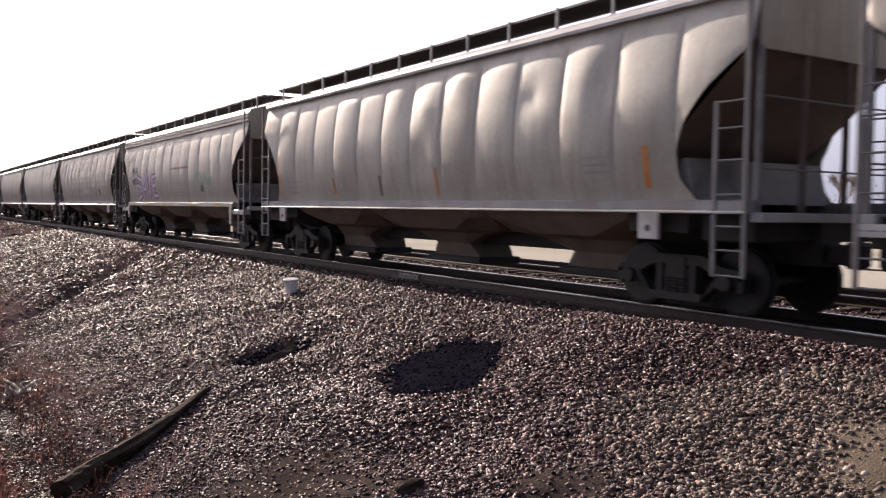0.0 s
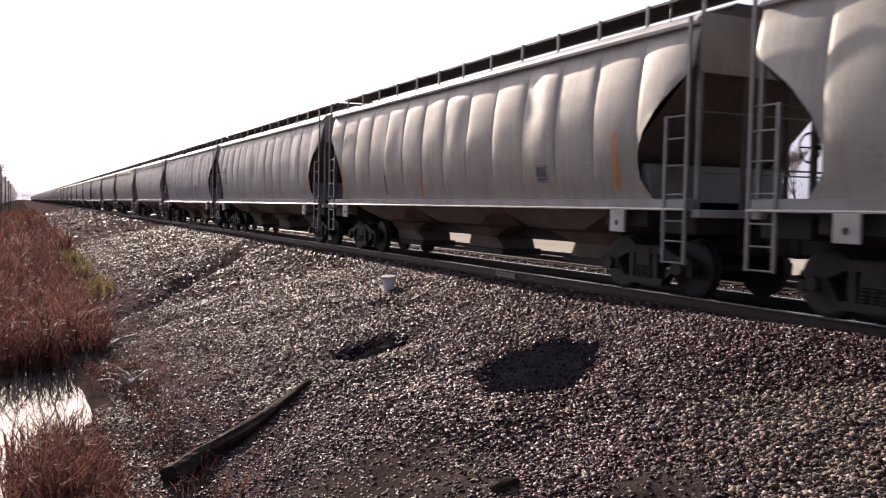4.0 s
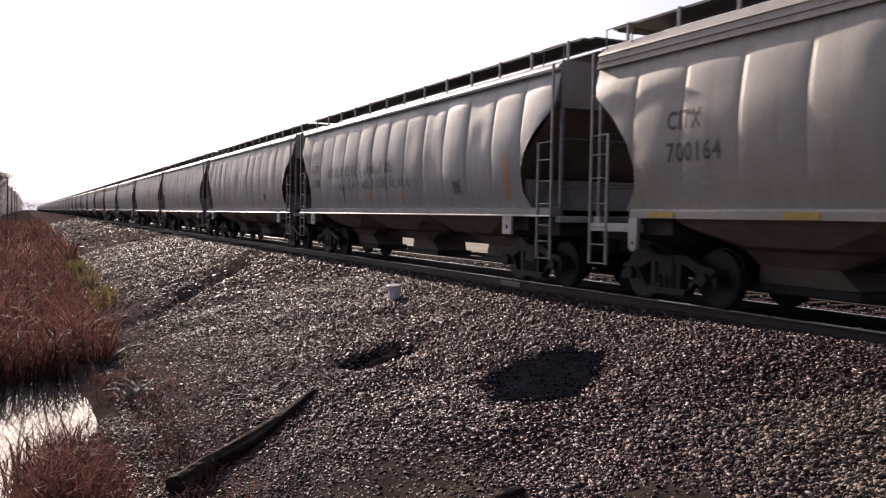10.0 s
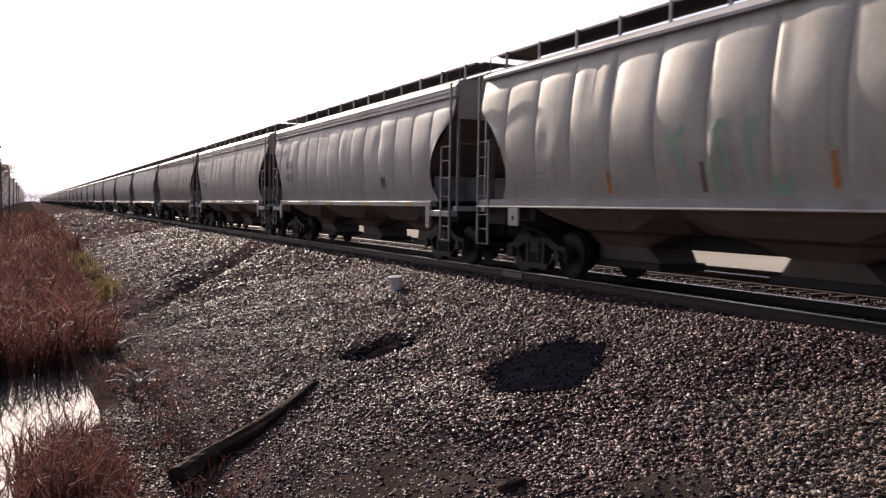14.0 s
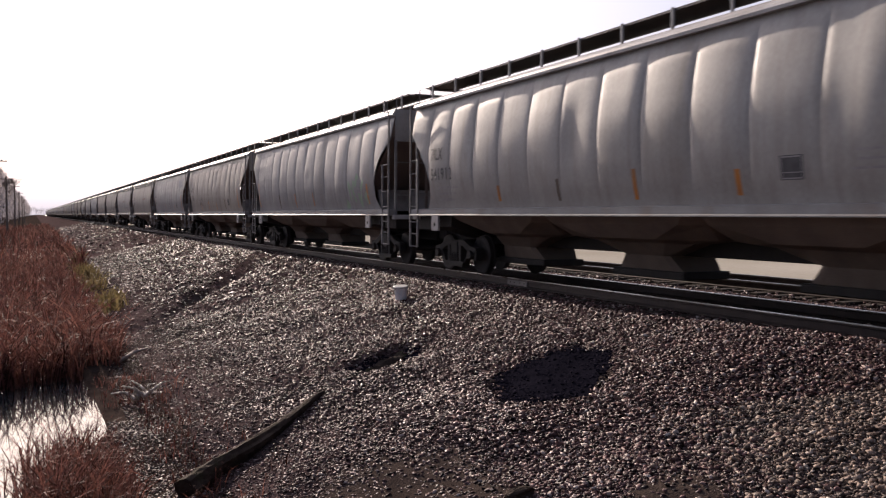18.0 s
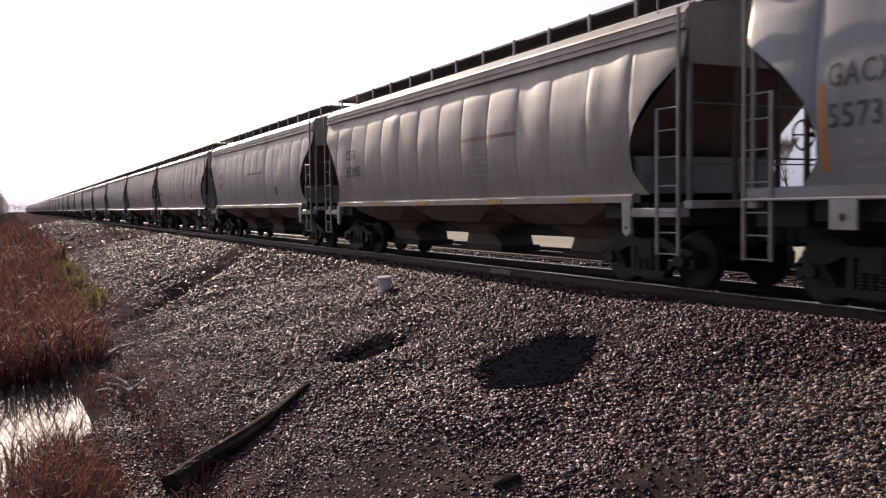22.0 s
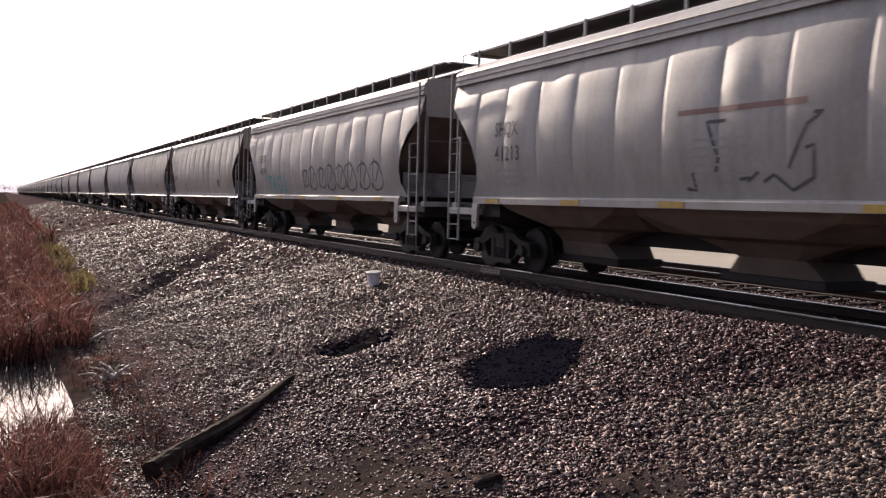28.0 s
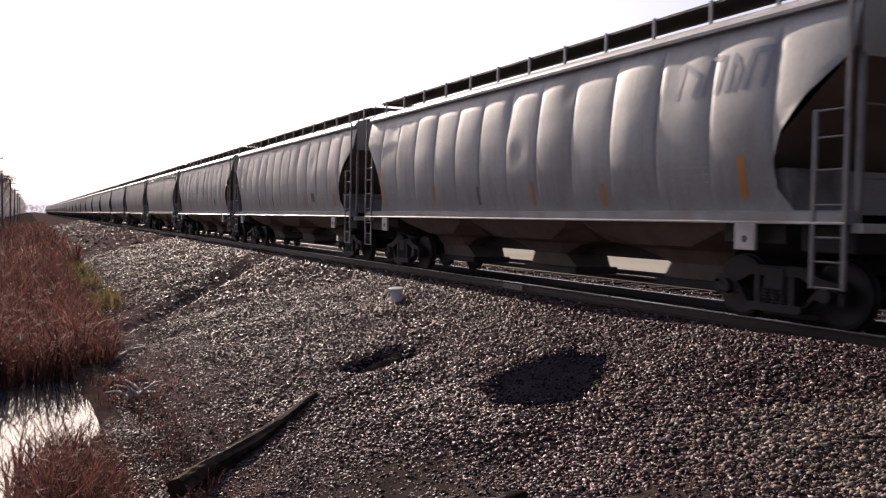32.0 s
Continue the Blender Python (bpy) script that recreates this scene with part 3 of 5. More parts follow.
                prism(bm, [(e * 0.70, 0.38), (e * 0.76, 0.36), (e * 0.76, 0.55), (e * 0.68, 0.55)], "x", x - 0.08, x + 0.08)
                rod(bm, (x + side * 0.04, e * 0.89, WHEEL_R), (x + side * 0.15, e * 0.89, WHEEL_R), 0.115, 12, 0.10)               # bearing cap
            box(bm, x - 0.06, x + 0.11, -0.24, 0.24, 0.50, 0.62, 0.015)                                                           # bolster end
            part("side_frame", bm, IRON, truck, "cast iron truck side frame")
            if not far:
                bm = bmesh.new()
                for dy in (-0.15, 0, 0.15):
                    coil = bmesh.new()
                    lathe(coil, [(0.27 + 0.023 * j, 0.07 if j % 2 else 0.056) for j in range(11)], "z", 8)
                    bmesh.ops.translate(coil, verts=coil.verts[:], vec=(x + side * 0.05, dy, 0))
                    me = bpy.data.meshes.new("coil")
                    coil.to_mesh(me)
                    coil.free()
                    bm.from_mesh(me)
                    bpy.data.meshes.remove(me)
                part("spring", bm, IRON, truck)
        for dy in (-0.89, 0.89):
            bm = bmesh.new()
            lathe(bm, [(-1.12, 0.09), (-1.04, 0.10), (-1.04, 0.08), (-0.82, 0.08), (-0.82, 0.40), (-0.80, WHEEL_R), (-0.70, WHEEL_R), (-0.695, 0.485), (-0.665, 0.485), (-0.66, 0.40), (-0.66, 0.08),
                       (0.66, 0.08), (0.66, 0.40), (0.665, 0.485), (0.695, 0.485), (0.70, WHEEL_R), (0.80, WHEEL_R), (0.82, 0.40), (0.82, 0.08), (1.04, 0.08), (1.04, 0.10), (1.12, 0.09)], "x", 12 if far else 28)
            w = part("wheelset", bm, WHEEL, truck, smooth=False)
            w.matrix_parent_inverse = Matrix.Translation((0, dy, WHEEL_R))
        bm = bmesh.new()
        box(bm, -0.13, 0.13, sgn * (END + 0.1), sgn * (END + 0.40), 0.74, 1.0, 0.03) if sgn > 0 else box(bm, -0.13, 0.13, -END - 0.40, -END - 0.1, 0.74, 1.0, 0.03)
        box(bm, -0.17, 0.15, sgn * (END + 0.48) - 0.12, sgn * (END + 0.48) + 0.12, 0.70, 1.04, 0.05)
        part("coupler", bm, IRON, car)
    for side in (-1, 1):
        x = side * 0.70
        bm = bmesh.new()
        box(bm, x - 0.38, x + 0.38, -END - 0.15, END + 0.15, 4.68, 4.72)
        part("running_board", bm, GRATING, car, "dark steel grating roof walkway")
        n = 8 if far else 13
        bm = bmesh.new()
        box(bm, -0.02, 0.02, -0.025, 0.025, 4.28, 4.735)
        post = mesh_of(bm, WHITE, "board_bracket")
        for i in range(n):
            part("board_bracket", post, None, car, at=(side * 1.10, -END + 0.3 + (2 * END - 0.6) * i / (n - 1), 0))
    if far:
        return car
    for side in (-1, 1):
        for sgn in (-1, 1):
            y = sgn * (END - 0.02)
            lad = part("ladder", stile_mesh(side, y, 4.22), LADDER, car, "thin steel end ladder")
            part("stile", stile_mesh(side, y - sgn * 0.47, 2.80), LADDER, lad)
            bm = bmesh.new()
            rod(bm, (side * 1.60, y - sgn * 0.47, 0), (side * 1.60, y, 0), 0.015, 6)
            rung = mesh_of(bm, LADDER, "rung")
            for z in (0.60, 0.92, 1.22, 1.62, 2.05, 2.45, 2.78):
                part("rung", rung, None, lad, at=(0, 0, z))
            bm = bmesh.new()
            box(bm, side * 1.40 - 0.03, side * 1.40 + 0.03, sgn * END - 0.04, sgn * END + 0.04, 1.40, 3.45, 0.006)
            part("corner_post", bm, LADDER, car)
            bm = bmesh.new()
            if smooth:
                prism(bm, [(sgn * (END - 1.11), 1.38), (sgn * (END - 1.33), 1.38), (sgn * (END - 1.31), 0.90), (sgn * (END - 1.21), 0.84), (sgn * (END - 1.11), 0.90)], "x", side * 1.56, side * 1.62)
            else:
                box(bm, side * 1.61 - 0.025, side * 1.61 + 0.025, sgn * 6.66 - 0.19, sgn * 6.66 + 0.19, 1.02, 1.39, 0.006)
            pad = part("jacking_pad", bm, WHITE, car, "pale jacking pad with a dark hole")
            bm = bmesh.new()
            rod(bm, (side * 1.635, sgn * 6.66, 1.17), (side * 1.641, sgn * 6.66, 1.17), 0.05, 10) if not smooth else rod(bm, (side * 1.62, sgn * (END - 1.22), 0.98), (side * 1.626, sgn * (END - 1.22), 0.98), 0.03, 10)
            part("hole", bm, IRON, pad)
    for sgn in (-1, 1):
        bm = bmesh.new()
        y = sgn * (END + 0.13)
        box(bm, -1.0, 1.0, y - 0.28, y + 0.02, 4.66, 4.70)
        part("end_walkway", bm, GRATING, car)
        for side in (-1, 1):
            bm = bmesh.new()
            x = side * 1.36
            rod(bm, (x, sgn * (END - 0.05), 4.27), (x, sgn * (END - 0.05), 4.62), 0.013)
            rod(bm, (x, sgn * (END - 0.75), 4.27), (x, sgn * (END - 0.75), 4.62), 0.013)
            rod(bm, (x, sgn * (END - 0.05), 4.62), (x, sgn * (END - 0.75), 4.62), 0.013)
            part("grab_iron", bm, LADDER, car)
    bm = bmesh.new()
    for i in range(16):
        a, b = 2 * math.pi * i / 16, 2 * math.pi * (i + 1) / 16
        rod(bm, (-0.35 + 0.21 * math.cos(a), END + 0.10, 2.3 + 0.21 * math.sin(a)), (-0.35 + 0.21 * math.cos(b), END + 0.10, 2.3 + 0.21 * math.sin(b)), 0.016, 5)
        if i % 4 == 0:
            rod(bm, (-0.35, END + 0.07, 2.3), (-0.35 + 0.21 * math.cos(a), END + 0.10, 2.3 + 0.21 * math.sin(a)), 0.012, 5)
    rod(bm, (-0.35, END - 0.06, 2.3), (-0.35, END + 0.08, 2.3), 0.03, 8)
    part("brake_wheel", bm, IRON, car)
    return car


# spacing of the couplings along the train at the first moment, from the leading car on
GAPS = {0: 6.37, 1: 24.19, 2: 42.08, 3: 59.9, 4: 77.76, 5: 95.34, 6: 112.92, 7: 130.57, 8: 148.02, 9: 165.33, 10: 182.73, 11: 200.49, 12: 218.42, 13:
        235.99, 14: 253.8, 15: 271.44, 16: 288.91, 17: 306.22, 18: 324.03, 19: 342.26, 20: 359.96, 21: 377.68, 22: 395.15, 23: 413.04, 24: 430.66, 25: 448.39,
        26: 466.35, 27: 484.12, 28: 502.0, 29: 519.79, 30: 537.56, 31: 555.44}
FIRST, LAST = -2, 64


def gap_at(k):
    if k < 0:
        return GAPS[0] + RUN * k
    return GAPS[k] if k in GAPS else GAPS[31] + RUN * (k - 31)


SMOOTH_CARS = {-1, 1, 7, 8, 9, 14, 15, 16, 21, 22, 26, 27, 33}
COLOURS = {0: "CREAM", 1: "CREAM", 2: "TAN", 3: "CREAM", 5: "GREY", 6: "COOL", 7: "GREY", 8: "TAN", 9: "TAN", 14: "GREY", 15: "CREAM", 16: "BROWN", 18: "COOL", 21: "TAN"}
PAINTS = {"GREY": GREY, "TAN": TAN, "COOL": COOL, "CREAM": CREAM, "BROWN": BROWN}
NEAR_LAST = 35
LABELS = {"GREY": "dirty light grey", "TAN": "dusty tan grey", "COOL": "cool grey", "CREAM": "cream grey", "BROWN": "rusty brown"}

cars, protos = {}, {}
for k in range(FIRST, LAST + 1):
    far = k > NEAR_LAST
    kind = "smooth" if k in SMOOTH_CARS else "ribbed"
    colour = COLOURS.get(k, ("GREY", "TAN", "GREY", "COOL", "CREAM")[(k * 7 + 3) % 5])
    variant = (k % 3) if not far else 0
    key = ("far", colour) if far else (kind, colour, variant if kind == "ribbed" else variant % 2)
    m = pose(TRACK, (gap_at(k) + gap_at(k + 1)) / 2, 0)
    END = LENGTHS[kind]
    if key not in protos:
        cars[k] = protos[key] = car_parts(kind, 3 + 5 * len(protos), PAINTS[colour], far)
        cars[k].matrix_basis = m
    else:
        cars[k] = copy_thing(protos[key], m)
    style = "smooth-sided" if kind == "smooth" else "dented ribbed"
    tagged(cars[k], f"{LABELS[colour]} {style} covered hopper car on the track", "railway car", "cars of the freight train")


# ---------------------------------------------------------------- what moves
def rolled(t):
    """Metres that the train has gone by t seconds; it slows a little."""
    k = t / 32
    return 17.1648 * t - 22.331 * k * k + 3.973 * k ** 3


def motions():
    for k, car in cars.items():
        y = (gap_at(k) + gap_at(k + 1)) / 2
        walk(car, [(t, pose(TRACK, y - rolled(t), 0)) for t in range(0, 33, 2)])
    wheels = [o for car in cars.values() for o in car.children_recursive if o.name.startswith("wheelset")]
    walk(wheels[0], [(i / FPS, pose(0, 0, 0, math.degrees(rolled(i / FPS) / WHEEL_R))) for i in range(0, 32 * FPS + 1)])
    turning = wheels[0].animation_data
    for w in wheels[1:]:
        w.rotation_mode = "QUATERNION"
        w.animation_data_create()
        w.animation_data.action = turning.action
        w.animation_data.action_slot = turning.action_slot


# ---------------------------------------------------------------- markings on the cars
from mathutils.bvhtree import BVHTree

SIDE_TREES = {}


def near_side(car):
    """The side sheet that faces the camera, as a tree for laying paint on it."""
    ob = next(o for o in car.children if o.name.startswith("side_sheet") and o.data.vertices[0].co.x < 0)
    if ob.data.name not in SIDE_TREES:
        SIDE_TREES[ob.data.name] = BVHTree.FromPolygons([v.co[:] for v in ob.data.vertices], [p.vertices[:] for p in ob.data.polygons])
    return SIDE_TREES[ob.data.name]


def lay_on(bm_or_mesh, tree, lift=0.004):
    """Moves vertices given as (0, y, z) onto the side sheet."""
    for v in (bm_or_mesh.verts if isinstance(bm_or_mesh, bmesh.types.BMesh) else bm_or_mesh.vertices):
        hit = tree.ray_cast(Vector((-4, v.co.y, v.co.z)), Vector((1, 0, 0)))[0]
        v.co.x = (hit.x if hit else -1.62) - lift


def set_at(me, y, z):
    for v in me.vertices:
        v.co += Vector((0, y, z))
    return me


def patch(bm, y0, y1, z0, z1, ny=2, nz=4):
    """A strip of paint with a few cells, so that it can follow the sheet."""
    g = [[bm.verts.new((0, y0 + (y1 - y0) * i / ny, z0 + (z1 - z0) * j / nz)) for i in range(ny + 1)] for j in range(nz + 1)]
    for j in range(nz):
        for i in range(ny):
            bm.faces.new((g[j][i + 1], g[j][i], g[j + 1][i], g[j + 1][i + 1]))
    return bm


def mark(car, name, bm, mat, label, lift=0.004):
    lay_on(bm, near_side(car), lift)
    if isinstance(bm, bpy.types.Mesh):
        bm.materials.clear()
        bm.materials.append(mat)
    return part(name, bm, mat, car, label)


def stroke(bm, points, w):
    """A painted line of one piece through (y, z) points, w wide."""
    line = []
    for (y0, z0), (y1, z1) in zip(points, points[1:]):
        n = max(1, round(math.hypot(y1 - y0, z1 - z0) / 0.1))
        line += [Vector((y0 + (y1 - y0) * i / n, z0 + (z1 - z0) * i / n)) for i in range(n)]
    line.append(Vector(points[-1]))
    prev = None
    for i, c in enumerate(line):
        d = line[min(i + 1, len(line) - 1)] - line[max(i - 1, 0)]
        s = Vector((-d.y, d.x)).normalized() * w / 2 if d.length > 1e-6 else Vector((w / 2, 0))
        row = (bm.verts.new((0, c.x - s.x, c.y - s.y)), bm.verts.new((0, c.x + s.x, c.y + s.y)))
        if prev:
            bm.faces.new((prev[0], row[0], row[1], prev[1]))
        prev = row
    return bm


def mark_cars():
    for k, car in cars.items():
        END = LENGTHS["smooth" if k in SMOOTH_CARS else "ribbed"]
        if k > NEAR_LAST or k < -1:
            continue
        rnd = random.Random(100 + k)
        smooth = k in SMOOTH_CARS
        if k in MARKS:
            top, low = MARKS[k]
            y = END - (2.0 if smooth else 1.36)
            mark(car, "reporting_mark", set_at(LETTERING[top].copy(), y, 2.72), BLACK_INK, "faded black stencilled letters", 0.009)
            mark(car, "car_number", set_at(LETTERING[low].copy(), y, 2.24), BLACK_INK, "faded black stencilled numerals", 0.009)
        y0 = END - (2.05 if smooth else 1.7)
        for i, (z, w) in enumerate(((2.02, 1.05), (1.88, 0.95), (1.74, 0.7))):
            bm = bmesh.new()
            yy = y0
            while yy > y0 - w:
                step = rnd.uniform(0.08, 0.2)
                patch(bm, yy - step, yy, z, z + 0.055, 1, 1)
                yy -= step + 0.05
            tagged(mark(car, "small_print", bm, GREY_INK, "small illegible grey print"), kind="stuff")
        if smooth:
            for y in (END - 1.9, END - 4.6, 0.9, -2.6, -5.6):
                bm = bmesh.new()
                box(bm, -1.612, -1.599, y - 0.28, y + 0.28, 1.39, 1.485)
                part("sill_tape", bm, YELLOW, car, "yellow reflective tape")
            bm = bmesh.new()
            yb = rnd.uniform(-1.5, 1.0)
            for j in range(6):
                patch(bm, yb - rnd.uniform(0.9, 1.3), yb, 1.75 + j * 0.12, 1.78 + j * 0.12, 5, 1)
            tagged(mark(car, "data_block", bm, GREY_INK, "faded block of fine print"), kind="stuff")
            if rnd.random() < 0.7:
                bm = bmesh.new()
                patch(bm, yb - 2.0, yb + 0.3, 2.72, 2.80, 12, 1)
                mark(car, "stripe", bm, RED_INK, "faded red line of print")
        else:
            tall = rnd.choice((0.55, 0.9, 1.05))
            bm = bmesh.new()
            patch(bm, -END + 1.66, -END + 1.78, 1.72, 1.75 + tall, 1, 8)
            mark(car, "reflective_stripe", bm, ORANGE, "weathered orange reflective stripe")
            if k % 2 == 0:
                bm = bmesh.new()
                patch(bm, END - 1.34, END - 1.24, 1.72, 2.75, 1, 8)
                mark(car, "reflective_stripe", bm, ORANGE, "weathered orange reflective stripe")
            for y in (-3.3, -1.0, 1.3, 3.6):
                if rnd.random() < 0.85:
                    bm = bmesh.new()
                    h = rnd.uniform(0.35, 0.55)
                    patch(bm, y - 0.05, y + 0.05, 1.62 + rnd.uniform(0, 0.08), 1.66 + h, 1, 5)
                    worn = rnd.random() < 0.35
                    mark(car, "reflective_stripe", bm, RUSTY if worn else ORANGE, "worn brown reflective stripe" if worn else "weathered orange reflective stripe")
            bm = bmesh.new()
            for j in range(3):
                patch(bm, -END + 2.4, -END + 2.4 + rnd.uniform(0.5, 0.8), 1.95 + 0.11 * j, 1.98 + 0.11 * j, 3, 1)
            tagged(mark(car, "small_print", bm, GREY_INK, "small illegible grey print"), kind="stuff")
        if k % 3 != 0 and not k == 5:
            bm = bmesh.new()
            yb = -END + (4.3 if smooth else 4.0)
            patch(bm, yb - 0.19, yb + 0.19, 1.86, 2.18, 2, 2)
            plate = mark(car, "placard", bm, BLACK_INK, "black square placard")
            bm = bmesh.new()
            for a0, a1, z0, z1 in ((-0.17, 0.17, 1.872, 1.89), (-0.17, 0.17, 2.15, 2.168), (-0.17, 0.17, 1.95, 1.962), (-0.17, -0.155, 1.89, 2.15), (0.155, 0.17, 1.89, 2.15)):
                patch(bm, yb + a0, yb + a1, z0, z1, 1, 1)
            lay_on(bm, near_side(car), 0.007)
            part("print_line", bm, GREY_INK, plate, "pale printed border")
    # spray paint
    c = cars[1]
    letters = (((-0.75, 0.80), (-0.15, 0.95), (0.0, 0.62), (-0.62, 0.50), (-0.60, 0.15), (0.05, 0.0)), ((-0.95, 0.0), (-1.35, 1.0), (-1.65, 0.05)), ((-1.1, 0.42), (-1.6, 0.42)),
               ((-1.55, 1.25), (-1.95, 0.05), (-2.35, 1.1)), ((-3.15, 0.95), (-2.60, 0.90), (-2.62, 0.10), (-3.25, 0.15)), ((-2.65, 0.52), (-3.1, 0.58)))
    for ink, wide, lift, label in ((PURPLE_INK, 0.27, 0.005, "purple outline of spray-painted letters"), (PINK_INK, 0.13, 0.009, "pale pink fill of spray-painted letters")):
        for pts in letters:
            bm = bmesh.new()
            stroke(bm, [(5.35 + y, 1.66 + z * 0.95) for y, z in pts], wide)
            mark(c, "graffiti", bm, ink, label, lift)
    for pts in (((-2.9, 1.8), (-3.1, 2.4), (-3.6, 2.5), (-3.9, 2.2), (-3.5, 2.0)), ((-4.0, 1.8), (-4.2, 2.5), (-4.6, 2.1), (-4.9, 2.5), (-5.0, 1.8))):
        mark(c, "graffiti", stroke(bmesh.new(), pts, 0.12), GREEN_INK, "faded green spray scribble")
    c = cars[27]
    mark(c, "graffiti", set_at(LETTERING["TROL"], 5.1, 1.62), TEAL_INK, "teal spray-painted block letters", 0.005)
    for cy, r in ((0.6, 0.3), (-0.1, 0.42), (-1.0, 0.36), (-1.8, 0.44), (-2.7, 0.4), (-3.5, 0.46), (-4.5, 0.42), (-5.4, 0.45)):
        pts = [(cy + r * math.cos(a * 0.45 + r) * (1 + 0.25 * math.sin(a)), 2.05 + 0.85 * r * math.sin(a * 0.45 + r)) for a in range(13)]
        bm = stroke(bmesh.new(), pts + [(cy + 0.3, 1.68), (cy + 0.1, 2.05 + r), (cy - 0.25, 2.3), (cy + 0.05, 1.9)], 0.05)
        mark(c, "graffiti", bm, BLACK_INK, "dark looping spray outline letter")
    drawings = {
        6: (PURPLE_INK, 0.045, "dark sprayed row of angular letters", (((-2.62, 2.28), (-2.74, 1.94), (-2.80, 2.30)), ((-2.78, 2.10), (-2.95, 2.12), (-2.92, 1.92), (-2.98, 2.32)), ((-3.08, 2.30), (-3.12, 1.94), (-3.26, 2.04), (-3.12, 2.14), (-3.28, 2.24), (-3.08, 2.30)),
            ((-3.38, 1.94), (-3.36, 2.32), (-3.52, 2.22), (-3.38, 2.10), (-3.56, 1.94)), ((-3.64, 2.30), (-3.74, 2.10), (-3.86, 2.32)), ((-3.74, 2.10), (-3.74, 1.94)), ((-2.42, 1.90), (-2.66, 1.90)))),
        12: (BLACK_INK, 0.05, "black sprayed drawing of boxes on stilts", (((-2.72, 2.27), (-3.24, 2.33), (-3.86, 2.38)), ((-2.72, 2.27), (-2.84, 1.90), (-3.04, 1.92), (-2.94, 1.84)), ((-2.98, 1.86), (-2.98, 1.58)), ((-3.26, 2.34), (-3.20, 2.22), (-3.32, 2.20), (-3.30, 2.32)),
            ((-3.36, 2.30), (-3.38, 2.07), (-3.80, 2.10), (-3.84, 1.70), (-3.42, 1.70)), ((-3.62, 2.36), (-3.56, 2.22), (-3.70, 2.20), (-3.66, 2.34)), ((-3.28, 1.94), (-3.62, 1.92)), ((-3.38, 1.90), (-3.40, 1.60)), ((-2.30, 1.68), (-2.70, 1.70)), ((-2.40, 1.90), (-2.42, 1.76)), ((-2.54, 1.76), (-2.52, 1.92), (-2.66, 1.90)))),
        16: (BLACK_INK, 0.06, "row of dark unreadable sprayed scrawl", (((4.95, 2.05), (4.60, 2.10), (4.55, 1.90), (4.85, 1.84)), ((4.40, 1.90), (4.18, 2.08), (4.10, 1.86)), ((2.50, 1.60), (2.62, 1.80), (2.80, 2.05), (2.66, 2.26), (2.40, 2.20), (2.30, 2.02)), ((2.20, 1.72), (2.12, 2.22), (1.80, 2.30), (1.62, 2.05), (1.75, 1.72), (2.15, 1.70)),
            ((1.50, 2.20), (1.38, 1.72), (1.05, 1.70), (0.98, 2.26)), ((0.85, 1.70), (0.72, 2.26), (0.45, 2.30), (0.40, 1.95), (0.66, 1.70), (0.35, 1.62)), ((0.20, 1.66), (0.10, 2.20), (-0.20, 2.25)), ((-0.40, 2.15), (-0.62, 1.90), (-0.95, 1.92), (-1.10, 2.24), (-0.80, 2.36), (-0.40, 2.15)),
            ((-1.40, 2.26), (-1.45, 1.78), (-1.85, 1.72)), ((-0.30, 1.74), (-0.9, 1.66), (-1.30, 1.74)), ((-2.95, 1.70), (-3.2, 2.30), (-3.5, 2.28), (-3.75, 1.70)), ((-3.1, 1.92), (-3.6, 1.94)))),
        19: (BLACK_INK, 0.045, "looping black sprayed tag", (((4.00, 2.00), (3.92, 2.22), (3.74, 2.18), (3.72, 1.96), (3.90, 1.90), (4.00, 2.00)), ((3.90, 2.10), (3.80, 1.96)), ((3.66, 2.00), (3.60, 2.10), (3.54, 1.98)), ((3.48, 2.04), (3.38, 2.10), (3.34, 1.98), (3.44, 1.95), (3.10, 1.94), (3.04, 2.30), (3.16, 2.38), (3.26, 2.20), (3.12, 2.14)), ((3.36, 2.40), (3.38, 2.26))))}
    for k, (ink, wide, label, lines) in drawings.items():
        rnd = random.Random(40 + k)
        for pts in lines:
            if k == 16:          # a worn, unreadable scrawl
                loose = [(y + rnd.uniform(-0.12, 0.12), z + rnd.uniform(-0.12, 0.12)) for y, z in pts]
                pts = [p for a, b in zip(loose, loose[1:]) for p in (a, ((a[0] + b[0]) / 2 + rnd.uniform(-0.09, 0.09), (a[1] + b[1]) / 2 + rnd.uniform(-0.09, 0.09)))] + loose[-1:]
            mark(cars[k], "graffiti", stroke(bmesh.new(), pts, wide), ink, label, 0.006)
    scribbles = {13: (GREEN_INK, 1.6), 18: (GREEN_INK, -4.6), 26: (BLACK_INK, 0.5)}
    for k, (ink, yc) in scribbles.items():
        rnd = random.Random(k)
        for i in range(5):
            y, z = yc - i * 0.42, rnd.uniform(1.75, 1.95)
            pts = [(y, z)]
            for _ in range(rnd.randint(3, 5)):
                y += rnd.uniform(-0.35, 0.22)
                z = min(2.6, max(1.65, z + rnd.uniform(-0.5, 0.6)))
                pts.append((y, z))
            mark(cars[k], "graffiti", stroke(bmesh.new(), pts, 0.05 if ink != GREEN_INK else 0.14), ink, "sprayed scribble on the side")
    bm = bmesh.new()
    rnd = random.Random(77)
